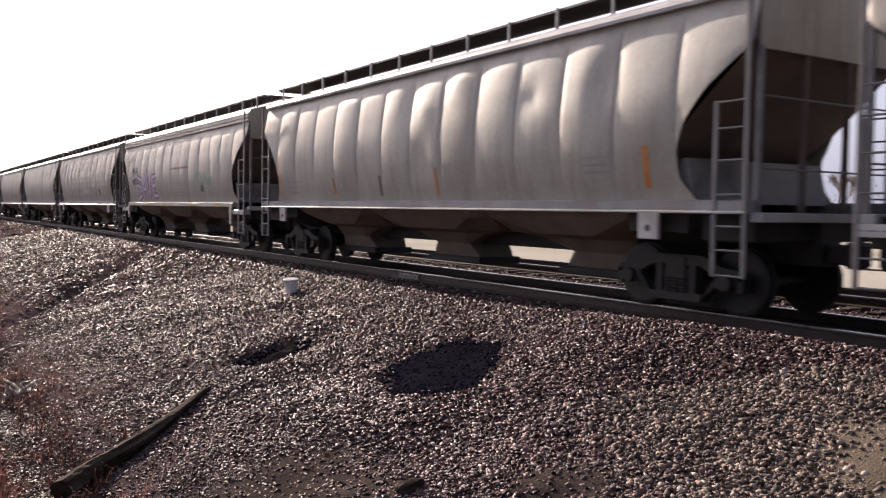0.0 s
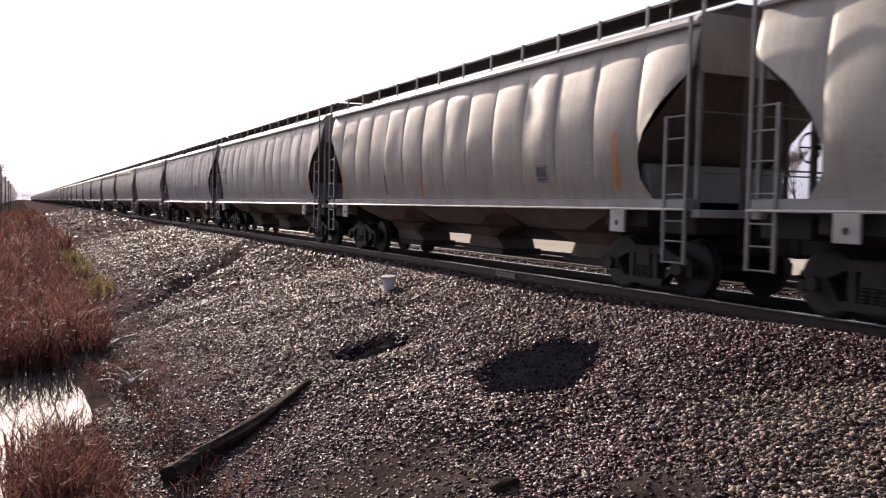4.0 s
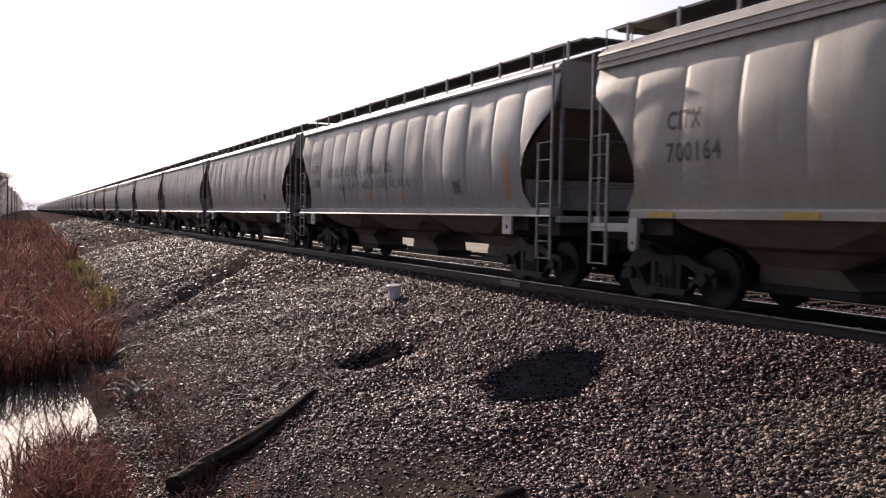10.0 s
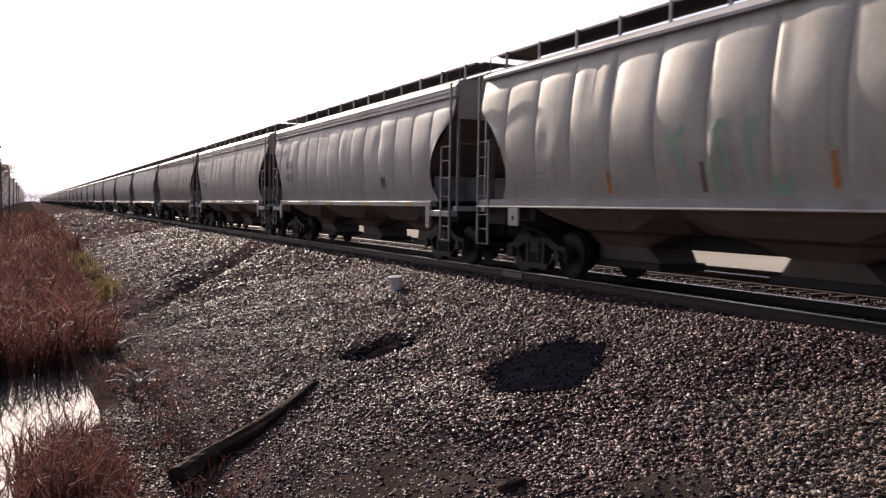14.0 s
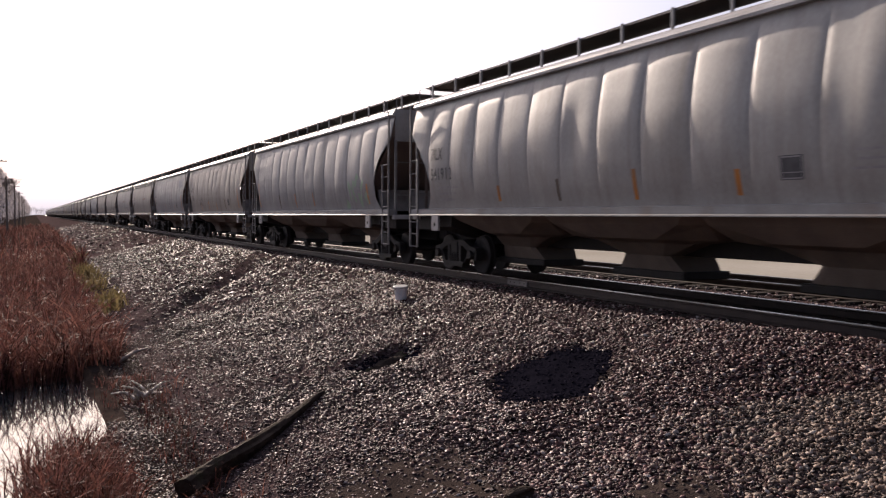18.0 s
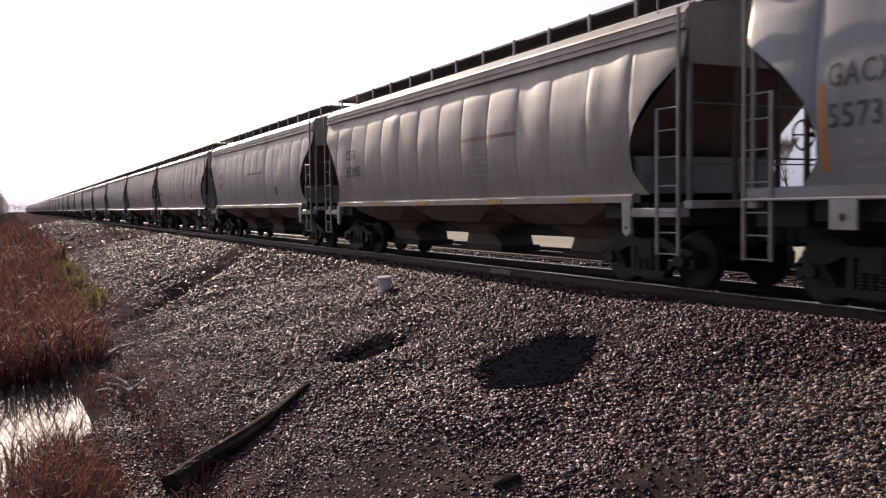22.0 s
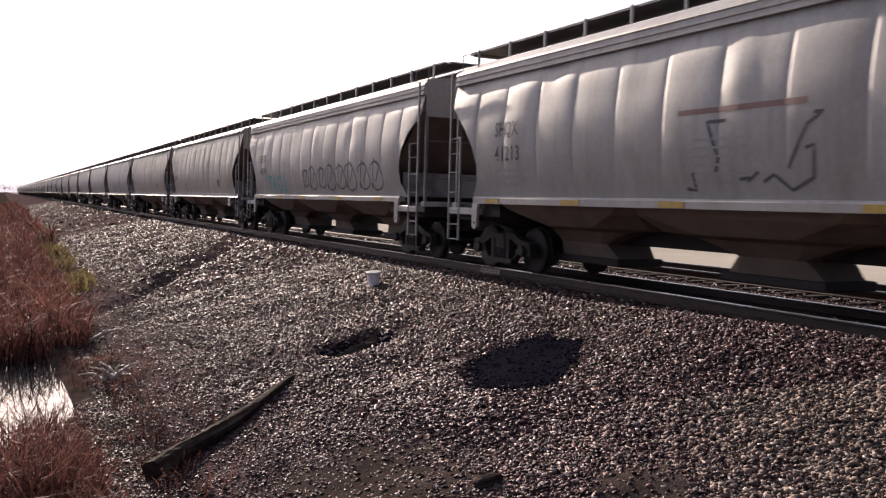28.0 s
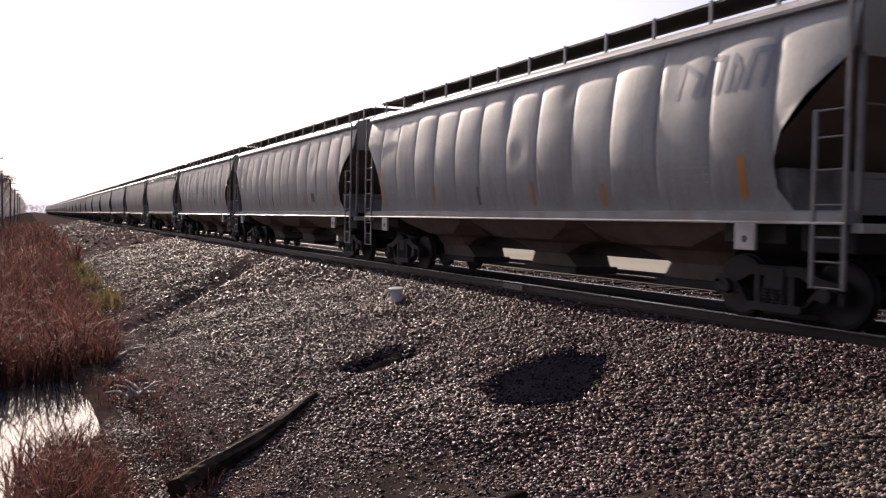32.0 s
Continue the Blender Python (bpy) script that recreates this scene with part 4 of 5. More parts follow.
    for y, last, z in ((5.0, -0.4, 2.52), (3.9, -1.6, 2.12)):     # two rows of looping script
        while y > last:
            h, w = rnd.uniform(0.14, 0.34), rnd.uniform(0.10, 0.22)
            pts = [(y, z), (y - w * 0.3, z + h), (y - w * 0.8, z + h * rnd.uniform(0.5, 1)), (y - w * 0.4, z + h * rnd.uniform(0.1, 0.5)), (y - w * 1.1, z + rnd.uniform(-0.08, 0.05))]
            stroke(bm, pts, 0.035)
            y -= w + rnd.choice((0.02, 0.05, 0.2))
    mark(cars[10], "graffiti", bm, BLACK_INK, "two rows of looping black sprayed script")
    for k in (20, 30):
        y = -LENGTHS["ribbed"] + 3.1
        for i, w in enumerate((0.46, 0.34, 0.2, 0.42)):
            bm = bmesh.new()
            stroke(bm, [(y + 0.02, 3.2), (y - 0.1, 3.72), (y - w - 0.02, 3.72 if i % 2 else 3.5), (y - w + 0.1, 3.2)], 0.09)
            mark(cars[k], "faded_emblem", bm, BLUE_INK, "large faded blue painted emblem")
            y -= w + 0.13


mark_cars()


# ---------------------------------------------------------------- small things on the slope
def on_ground(x, y):
    return Vector((x, y, ground_z(x, y)))


def fallen_log():
    a, b = on_ground(3.86, 12.30), on_ground(1.50, 9.85)
    bm = bmesh.new()
    axis = b - a
    q = axis.to_track_quat("Z", "Y")
    n, sides, prev = 40, 14, None
    for i in range(n + 1):
        f = i / n
        c = a + axis * f + Vector((0.05 * math.sin(f * 4), 0, 0.03 + 0.05 * f + 0.02 * math.sin(f * 9)))
        r = 0.018 + 0.115 * f ** 0.75 + 0.025 * noise.noise((f * 6, 0, 3))
        if i == 0:
            r *= 0.5
        loop = []
        for j in range(sides):
            w = 2 * math.pi * j / sides
            rr = r * (1 + 0.4 * noise.noise((math.cos(w) * 1.6, math.sin(w) * 1.6, f * 4)) + 0.12 * noise.noise((w * 2, f * 30, 3)))
            loop.append(bm.verts.new(c + q @ Vector((rr * math.cos(w), rr * math.sin(w), 0))))
        if prev:
            for j in range(sides):
                bm.faces.new((prev[j], prev[(j + 1) % sides], loop[(j + 1) % sides], loop[j]))
        else:
            bm.faces.new(loop[::-1])
        prev = loop
    bm.faces.new(prev)
    bmesh.ops.recalc_face_normals(bm, faces=bm.faces[:])
    ob = new("fallen_log", mesh_of(bm, LOG, "fallen_log"))
    return tagged(ob, "weathered mossy brown log lying down the gravel slope", "log")


def old_tie():
    """A rotten tie end, sunk in the lip of a hollow."""
    bm = bmesh.new()
    rings, prev = 16, None
    for i in range(rings + 1):
        f = i / rings
        loop = []
        for u, v in ((-0.12, -0.09), (0.0, -0.10), (0.12, -0.08), (0.13, 0.02), (0.09, 0.09), (-0.02, 0.11), (-0.11, 0.08), (-0.13, 0.0)):
            k = 1 + 0.5 * noise.noise((u * 9, v * 9, f * 5)) - 0.45 * f ** 3 - 0.3 * (1 - f) ** 6
            loop.append(bm.verts.new((-0.62 + 1.3 * f + 0.05 * noise.noise((u * 20, v * 20, f * 2)), u * k, v * k)))
        if prev:
            for j in range(8):
                bm.faces.new((prev[j], prev[(j + 1) % 8], loop[(j + 1) % 8], loop[j]))
        else:
            bm.faces.new(loop[::-1])
        prev = loop
    bm.faces.new(prev)
    bmesh.ops.recalc_face_normals(bm, faces=bm.faces[:])
    ob = new("old_tie", mesh_of(bm, LOG, "old_tie"))
    p = on_ground(5.42, 13.62)
    ob.matrix_basis = pose(p.x, p.y, p.z + 0.0, 4, -13, 24)
    return tagged(ob, "dark rotten tie half buried in the gravel", "railway tie")


def bucket():
    p = on_ground(7.31, 17.75)
    ob = new("bucket")
    ob.matrix_basis = pose(p.x, p.y, p.z + 0.0, 3, -6, 20)
    bm = bmesh.new()
    lathe(bm, [(0.0, 0.115), (0.02, 0.125), (0.25, 0.145), (0.25, 0.155), (0.285, 0.155), (0.285, 0.14), (0.05, 0.12)], "z", 20)
    part("pail", bm, TIN, ob, "dirty white plastic pail")
    bm = bmesh.new()
    lathe(bm, [(0.286, 0.165), (0.315, 0.165), (0.322, 0.15)], "z", 20)
    part("lid", bm, WHITE, ob, "white lid")
    bm = bmesh.new()
    rod(bm, (-0.16, 0, 0.27), (-0.24, 0.03, 0.31), 0.012)
    rod(bm, (-0.24, 0.03, 0.31), (-0.16, 0.06, 0.28), 0.012)
    part("bail", bm, WHITE, ob)
    return tagged(ob, "small dirty white plastic bucket standing on gravel", "bucket")


def bent_stick(name, points, r, mat, label, category):
    bm = bmesh.new()
    for i, (p, q) in enumerate(zip(points, points[1:])):
        f = i / (len(points) - 1)
        rod(bm, p, q, r * (1 - 0.6 * f), 6, r * (1 - 0.6 * (f + 1 / (len(points) - 1))))
    return tagged(new(name, mesh_of(bm, mat, name, True)), label, category)


def driftwood():
    base = on_ground(1.68, 15.45)
    rnd = random.Random(5)
    thing = new("driftwood")
    thing.location = base
    for _ in range(9):
        bm = bmesh.new()
        w, el = rnd.uniform(0, 6.28), rnd.uniform(0.15, 1.0)
        p = Vector((rnd.uniform(-0.2, 0.2), rnd.uniform(-0.2, 0.2), 0.02))
        for j in range(4):
            q = p + Vector((math.cos(w) * math.cos(el), math.sin(w) * math.cos(el), math.sin(el))) * rnd.uniform(0.07, 0.15)
            rod(bm, p, q, 0.03 - 0.006 * j, 6, 0.026 - 0.006 * j)
            p, w, el = q, w + rnd.uniform(-0.6, 0.6), el - rnd.uniform(0, 0.45)
        part("root", bm, DRIFT, thing, smooth=True)
    return tagged(thing, "pale tangled driftwood roots at the foot of the slope", "driftwood")


def moss_rock():
    bm = bmesh.new()
    bmesh.ops.create_icosphere(bm, subdivisions=3, radius=0.11)
    for v in bm.verts:
        v.co = Vector((v.co.x * 1.5, v.co.y * 0.8, v.co.z * 0.6)) + Vector(noise.noise_vector(v.co * 9)) * 0.05
    ob = new("mossy_wood_chunk", mesh_of(bm, LOG, "mossy_wood_chunk"))
    ob.location = on_ground(4.0, 6.85) + Vector((0, 0, 0.03))
    return tagged(ob, "mossy brown chunk of rotten wood on gravel", "wood chunk")


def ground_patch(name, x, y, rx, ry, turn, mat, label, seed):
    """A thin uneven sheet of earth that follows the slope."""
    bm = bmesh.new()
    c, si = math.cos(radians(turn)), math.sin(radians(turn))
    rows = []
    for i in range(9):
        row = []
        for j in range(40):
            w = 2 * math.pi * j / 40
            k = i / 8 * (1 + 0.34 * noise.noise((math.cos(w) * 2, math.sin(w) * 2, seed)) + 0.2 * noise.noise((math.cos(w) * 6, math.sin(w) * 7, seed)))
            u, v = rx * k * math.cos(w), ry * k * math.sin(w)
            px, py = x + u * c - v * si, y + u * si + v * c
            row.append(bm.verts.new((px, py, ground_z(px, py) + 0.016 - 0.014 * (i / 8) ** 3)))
        rows.append(row)
    bm.faces.new(rows[1])
    for r0, r1 in zip(rows[1:], rows[2:]):
        for j in range(40):
            bm.faces.new((r0[j], r1[j], r1[(j + 1) % 40], r0[(j + 1) % 40]))
    for v in rows[0]:
        bm.verts.remove(v)
    bmesh.ops.recalc_face_normals(bm, faces=bm.faces[:])
    if bm.faces[0].normal.z < 0:
        bmesh.ops.reverse_faces(bm, faces=bm.faces[:])
    return tagged(new(name, mesh_of(bm, mat, name, True)), label, "ground", kind="structure")


ground_patch("ground_patch_1", 6.26, 9.86, 0.78, 1.10, -37, BLACK_GROUND, "round black patch in the gravel", 1)
# the hollow's shade is painted on with this black sheet
ground_patch("ground_patch_2", 5.2, 13.25, 0.85, 0.48, 25, BLACK_GROUND, "hollow beside an old tie, its shade painted black", 2)
ground_patch("ground_patch_3", 3.4, 7.9, 0.95, 1.25, 10, SOIL, "bare brown dirt among the stones", 3)
ground_patch("ground_patch_4", 4.9, 5.8, 0.55, 0.55, 0, SOIL, "bare brown dirt among the stones", 4)
ground_patch("ground_patch_5", 6.7, 3.75, 0.95, 0.62, 60, SANDY, "trodden sandy path through the gravel", 6)
fallen_log()
old_tie()
bucket()
driftwood()
moss_rock()
g = on_ground(4.92, 16.45)
bent_stick("weed_stalk", [g, g + Vector((0.01, 0, 0.35)), g + Vector((-0.02, 0.02, 0.72))], 0.010, TWIG, "thin dry dark weed stalk standing in gravel", "weed")
g = on_ground(1.5, 19.1)
bent_stick("fallen_branch", [g + Vector((0, 0, 0.04)), g + Vector((0.35, 0.45, 0.16)), on_ground(2.3, 20.2) + Vector((0, 0, 0.06))], 0.045, TWIG, "broken grey branch lying at the reeds' edge", "branch")


# ---------------------------------------------------------------- poles, trees and what lies far off
def utility_pole(x, y, h, lean):
    p = on_ground(x, y)
    pole = new("utility_pole")
    pole.matrix_basis = pose(x, y, p.z, 0, lean, 0)
    bm = bmesh.new()
    rod(bm, (0, 0, -0.3), (0, 0, h), 0.17, 10, 0.11)
    part("post", bm, BARK, pole, "dark weathered wooden post")
    bm = bmesh.new()
    box(bm, -0.95, 0.95, -0.06, 0.06, h - 0.55, h - 0.43, 0.01)
    part("crossarm", bm, BARK, pole)
    for dx in (-0.85, -0.45, 0.45, 0.85):
        bm = bmesh.new()
        bmesh.ops.create_cone(bm, cap_ends=True, segments=8, radius1=0.05, radius2=0.03, depth=0.14)
        bmesh.ops.translate(bm, verts=bm.verts[:], vec=(dx, 0, h - 0.36))
        part("insulator", bm, TIN, pole, "pale glass insulator")
    return tagged(pole, "dark wooden utility pole with a single crossarm", "utility pole", "poles along the marsh")


for i, (y, h) in enumerate(((101, 9.4), (146, 9.2), (196, 9.5), (250, 9.3), (310, 9.4), (372, 9.2))):
    utility_pole(-3.7 - 0.1 * (i % 2), y, h, (1.2, -0.5, 0.3, 0.8, -0.4, 0.2)[i])


def bare_tree(seed, height, twigs):
    """A leafless tree: tapered trunk and limbs, and a crown of thin twigs."""
    rnd = random.Random(seed)
    tree = new("bare_tree")
    wood, tips = bmesh.new(), []

    def grow(p, d, length, r, level):
        steps = 3
        for _ in range(steps):
            d2 = (d + Vector((rnd.uniform(-1, 1), rnd.uniform(-1, 1), rnd.uniform(-0.3, 0.6))) * 0.16).normalized()
            q = p + d2 * length / steps
            rod(wood, p, q, r, 6 if level < 2 else 4, r * 0.8)
            p, d, r = q, d2, r * 0.8
            if level >= 1:
                tips.append((p.copy(), d.copy()))
        if level < 3:
            for _ in range(rnd.randint(3, 4)):
                w = rnd.uniform(0, 6.28)
                s = Vector((math.cos(w), math.sin(w), rnd.uniform(0.2, 0.9))).normalized()
                grow(p, (d * 0.75 + s * 0.75).normalized(), length * rnd.uniform(0.55, 0.75), r * 0.7, level + 1)

    grow(Vector((0, 0, -0.2)), Vector((0, 0, 1)), height * 0.36, height * 0.018, 0)
    part("trunk", wood, BARK, tree, "grey brown trunk and limbs")
    verts, faces = [], []
    for _ in range(twigs):
        p, d = rnd.choice(tips)
        p = p + Vector((rnd.uniform(-1, 1), rnd.uniform(-1, 1), rnd.uniform(-1, 1))) * height * 0.02
        dd = (d + Vector((rnd.uniform(-1, 1), rnd.uniform(-1, 1), rnd.uniform(-0.4, 0.9))) * 0.8).normalized()
        l = rnd.uniform(0.5, 1.3) * height / 14
        s = dd.cross(Vector((rnd.uniform(-1, 1), rnd.uniform(-1, 1), rnd.uniform(-1, 1)))).normalized() * 0.018 * height / 14
        i = len(verts)
        e = p + dd * l
        f = p + dd * l * 0.5 + Vector((rnd.uniform(-1, 1), rnd.uniform(-1, 1), rnd.uniform(-0.5, 1))).normalized() * l * 0.5
        verts += [p - s, p + s, e, p + dd * l * 0.4 - s, p + dd * l * 0.4 + s, f]
        faces += [(i, i + 1, i + 2), (i + 3, i + 4, i + 5)]
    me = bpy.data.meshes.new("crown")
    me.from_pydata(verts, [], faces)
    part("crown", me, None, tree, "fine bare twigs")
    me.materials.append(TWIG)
    return tree


def plant_trees():
    rnd = random.Random(21)
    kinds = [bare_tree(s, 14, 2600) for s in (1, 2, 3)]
    used = set()
    spots = []
    for i in range(34):      # the wood beyond the marsh, along the line
        y = 200 + i * 17 + rnd.uniform(-8, 8)
        spots.append((-10 - rnd.uniform(0, 8) - (0 if i % 2 else 9), y, rnd.uniform(1.2, 1.5)))
    for i in range(16):      # beyond the field across the track
        spots.append((85 + rnd.uniform(-20, 60), 12 + i * 15 + rnd.uniform(-6, 6), rnd.uniform(0.7, 1.05)))
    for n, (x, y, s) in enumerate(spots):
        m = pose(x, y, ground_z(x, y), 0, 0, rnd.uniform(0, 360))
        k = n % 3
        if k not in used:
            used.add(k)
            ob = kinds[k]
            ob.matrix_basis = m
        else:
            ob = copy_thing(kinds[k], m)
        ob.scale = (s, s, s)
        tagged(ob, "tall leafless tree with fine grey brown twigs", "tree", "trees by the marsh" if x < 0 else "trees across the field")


plant_trees()


def far_woods():
    """Woods towards the horizon: ragged clumps of twigs over dark stems."""
    rnd = random.Random(8)
    verts, faces = [], []
    for _ in range(40000):
        if rnd.random() < 0.62:
            y = 230 + 1500 * rnd.random() ** 2.3
            x = -9 - rnd.random() ** 1.5 * 45
            top = (20 if x < -11 else 14) + 4 * noise.noise((x * 0.05, y * 0.03, 1))
        elif rnd.random() < 0.55:
            y, x = rnd.uniform(-150, 700), rnd.uniform(150, 260)
            top = 9 + 4 * noise.noise((x * 0.05, y * 0.04, 7))
        else:
            x, y = rnd.uniform(-500, 900), rnd.uniform(1500, 1900)
            top = 13 + 5 * noise.noise((x * 0.02, y * 0.02, 3))
        z = -1.8 + max(1.0, top) * rnd.random() ** 0.7
        s = 0.5 + y / 900
        d = Vector((rnd.uniform(-1, 1), rnd.uniform(-1, 1), rnd.uniform(0.2, 1.5))).normalized() * rnd.uniform(1.2, 2.6) * s
        n = d.cross(Vector((rnd.uniform(-1, 1), rnd.uniform(-1, 1), rnd.uniform(-1, 1)))).normalized() * 0.22 * s
        i = len(verts)
        p = Vector((x, y, z))
        verts += [p - n, p + n, p + d]
        faces.append((i, i + 1, i + 2))
    me = bpy.data.meshes.new("woods")
    me.from_pydata(verts, [], faces)
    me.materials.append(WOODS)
    tagged(new("woods", me), "leafless woods in the distance, haze painted in as pale grey", "woods", kind="stuff")


far_woods()


def farm_house():
    house = new("farm_house")
    house.matrix_basis = pose(96, 78, ground_z(96, 78), 0, 0, 24)
    bm = bmesh.new()
    box(bm, -6, 6, -4, 4, -0.2, 3.2, 0.02)
    part("wall", bm, TIN, house, "pale boarded walls")
    bm = bmesh.new()
    prism(bm, [(-4.5, 3.1), (4.5, 3.1), (0, 5.4)], "x", -6.4, 6.4)
    part("roof", bm, BARK, house, "dark shingled gable roof")
    for x in (-4, 0, 4):
        bm = bmesh.new()
        box(bm, x - 0.5, x + 0.5, -4.03, -3.99, 1.0, 2.2, 0.01)
        part("window", bm, GRATING, house, "dark window")
    return tagged(house, "low pale house with a dark gable roof", "house")


farm_house()


# ---------------------------------------------------------------- marsh
def build_water():
    m = bpy.data.materials.new("marsh_water")
    m.use_nodes = True
    nt = m.node_tree
    b = nt.nodes["Principled BSDF"]
    b.inputs["Base Color"].default_value = (0.025, 0.028, 0.03, 1)
    b.inputs["Roughness"].default_value = 0.04
    b.inputs["IOR"].default_value = 1.33
    tc, n, bp = nt.nodes.new("ShaderNodeTexCoord"), nt.nodes.new("ShaderNodeTexNoise"), nt.nodes.new("ShaderNodeBump")
    n.inputs["Scale"].default_value = 2.5
    bp.inputs["Strength"].default_value, bp.inputs["Distance"].default_value = 0.05, 0.02
    nt.links.new(tc.outputs["Object"], n.inputs["Vector"])
    nt.links.new(n.outputs["Fac"], bp.inputs["Height"])
    nt.links.new(bp.outputs[0], b.inputs["Normal"])
    bm = bmesh.new()
    box(bm, -14, 1.62, -20, 90, WATER_Z - 0.02, WATER_Z)
    tagged(new("water", mesh_of(bm, m, "water")), "still shallow marsh water mirroring the sky", "water", kind="structure")


build_water()


def blades(name, spots, mat, label, seed, width=0.012):
    """Dry reeds: each a bent tapering blade of two joints, some with a plume."""
    rnd = random.Random(seed)
    verts, faces = [], []
    for x, y, z, h in spots:
        w = rnd.uniform(0, 6.28)
        side = Vector((math.cos(w), math.sin(w), 0)) * width * rnd.uniform(0.6, 1.5)
        lean = Vector((rnd.uniform(-1, 1), rnd.uniform(-1, 1), 0)) * 0.42 * h
        p0 = Vector((x, y, z - 0.05))
        p1 = p0 + Vector((0, 0, h * 0.55)) + lean * 0.35
        p2 = p0 + Vector((0, 0, h * 0.98)) + lean * (1.0 + rnd.random())
        i = len(verts)
        verts += [p0 - side, p0 + side, p1 - side * 0.9, p1 + side * 0.9, p2]
        faces += [(i, i + 1, i + 3, i + 2), (i + 2, i + 3, i + 4)]
        for _ in range(rnd.randint(2, 4)):
            f = rnd.uniform(0.25, 0.95)
            q = p0 + (p1 - p0) * min(1, f / 0.55) if f < 0.55 else p1 + (p2 - p1) * ((f - 0.55) / 0.45)
            w2 = rnd.uniform(0, 6.28)
            out = Vector((math.cos(w2), math.sin(w2), rnd.uniform(-0.9, 0.8))) * h * rnd.uniform(0.15, 0.42)
            i = len(verts)
            verts += [q - side * 0.8, q + side * 0.8, q + out]
            faces.append((i, i + 1, i + 2))
    me = bpy.data.meshes.new(name)
    me.from_pydata(verts, [], faces)
    me.materials.append(mat)
    return tagged(new(name, me), label, "reeds", kind="stuff")


def build_reeds():
    rnd = random.Random(31)
    tall, green, near, far = [], [], [], []

    def add(out, x, y, h):
        out.append((x, y, max(ground_z(x, y), WATER_Z - 0.1), h))

    while len(tall) < 15000:
        y = 17.3 + 40 * rnd.random() ** 1.7
        x = 1.70 - 12.5 * rnd.random() ** 1.3 + 0.35 * noise.noise((y * 0.5, 0, 2))
        front = 17.5 + 1.6 * noise.noise((x * 0.6, 3, 0)) + (1.2 if x > 0.8 else 0)
        if y > front and noise.noise((x * 0.5, y * 0.35, 9)) > -0.35:
            add(tall, x, y, rnd.uniform(0.55, 1.0 + 0.65 * rnd.random()) * (0.6 if x > 1.2 else 1.0))
    while len(far) < 11000:
        y = 50 + 170 * rnd.random() ** 1.5
        x = 2.4 - 60 * rnd.random() ** 1.4 + 0.4 * noise.noise((y * 0.2, 0, 2))
        add(far, x, y, rnd.uniform(0.8, 1.5))
    while len(near) < 1700:
        x, y = rnd.uniform(-1.6, 0.95), rnd.uniform(7.6, 12.2)
        if noise.noise((x * 1.3, y * 0.8, 5)) > -0.1 - 0.2 * (x > 0.1) and (x > -0.15 or rnd.random() < 0.15):
            add(near, x, y, rnd.uniform(0.3, 0.85) * (0.6 if x > 0.6 else 1))
    grass = []
    while len(grass) < 1100:
        x, y = rnd.gauss(1.5, 0.38), rnd.uniform(7.5, 17.5)
        if noise.noise((x * 2, y * 1.5, 8)) > -0.05:
            add(grass, x, y, rnd.uniform(0.08, 0.3))
    blades("dry_grass", grass, REED, "short withered grass at the foot of the slope", 5, 0.006)
    while len(green) < 700:
        x, y = rnd.gauss(2.1, 0.3), rnd.choice((30, 38, 43.5, 47, 55, 62, 70)) + rnd.gauss(0, 1.0)
        add(green, x, y, rnd.uniform(0.25, 0.8))
    blades("reed_bed", tall, REED, "dense red-brown dry reeds standing in the marsh", 1, 0.013)
    blades("reed_bed", far, REED, "dry brown reeds stretching along the embankment", 2, 0.035)
    blades("reed_clump", near, REED, "sparse red-brown reeds at the water's edge", 3, 0.008)
    blades("yellow_weeds", green, REED_GREEN, "yellow-green weeds along the foot of the slope", 4, 0.03)


build_reeds()


# ---------------------------------------------------------------- ties and stones
def build_ties():
    bm = bmesh.new()
    box(bm, -1.3, 1.3, -0.11, 0.11, -0.36, -0.185, 0.012)
    me = mesh_of(bm, TIE, "tie")
    for j, line in enumerate((track, track_b)):
        x0 = TRACK + SECOND * j
        for i in range(150 if j == 0 else 110):
            y = 4.0 + 0.53 * i
            ob = part("tie", me, None, line)
            ob.matrix_basis = pose(x0 + 0.03 * math.sin(i * 12.9), y, 0.008 * math.sin(i * 7.7), 0, 0, 0.8 * math.sin(i * 4.1))
        bm = bmesh.new()
        for a, b, n in ((-500, 4, 400), (85, 500, 500)):
            for i in range(n):
                y = a + (b - a) * i / n
                box(bm, x0 - 1.3, x0 + 1.3, y - 0.11, y + 0.11, -0.36, -0.185)
        tagged(part("far_ties", bm, TIE, line), kind="stuff")


build_ties()


def icosahedron():
    g = (1 + 5 ** 0.5) / 2
    v = np.array([(-1, g, 0), (1, g, 0), (-1, -g, 0), (1, -g, 0), (0, -1, g), (0, 1, g), (0, -1, -g), (0, 1, -g), (g, 0, -1), (g, 0, 1), (-g, 0, -1), (-g, 0, 1)]) / 1.9
    f = np.array([(0, 11, 5), (0, 5, 1), (0, 1, 7), (0, 7, 10), (0, 10, 11), (1, 5, 9), (5, 11, 4), (11, 10, 2), (10, 7, 6), (7, 1, 8),
                  (3, 9, 4), (3, 4, 2), (3, 2, 6), (3, 6, 8), (3, 8, 9), (4, 9, 5), (2, 4, 11), (6, 2, 10), (8, 6, 7), (9, 8, 1)])
    return v, f


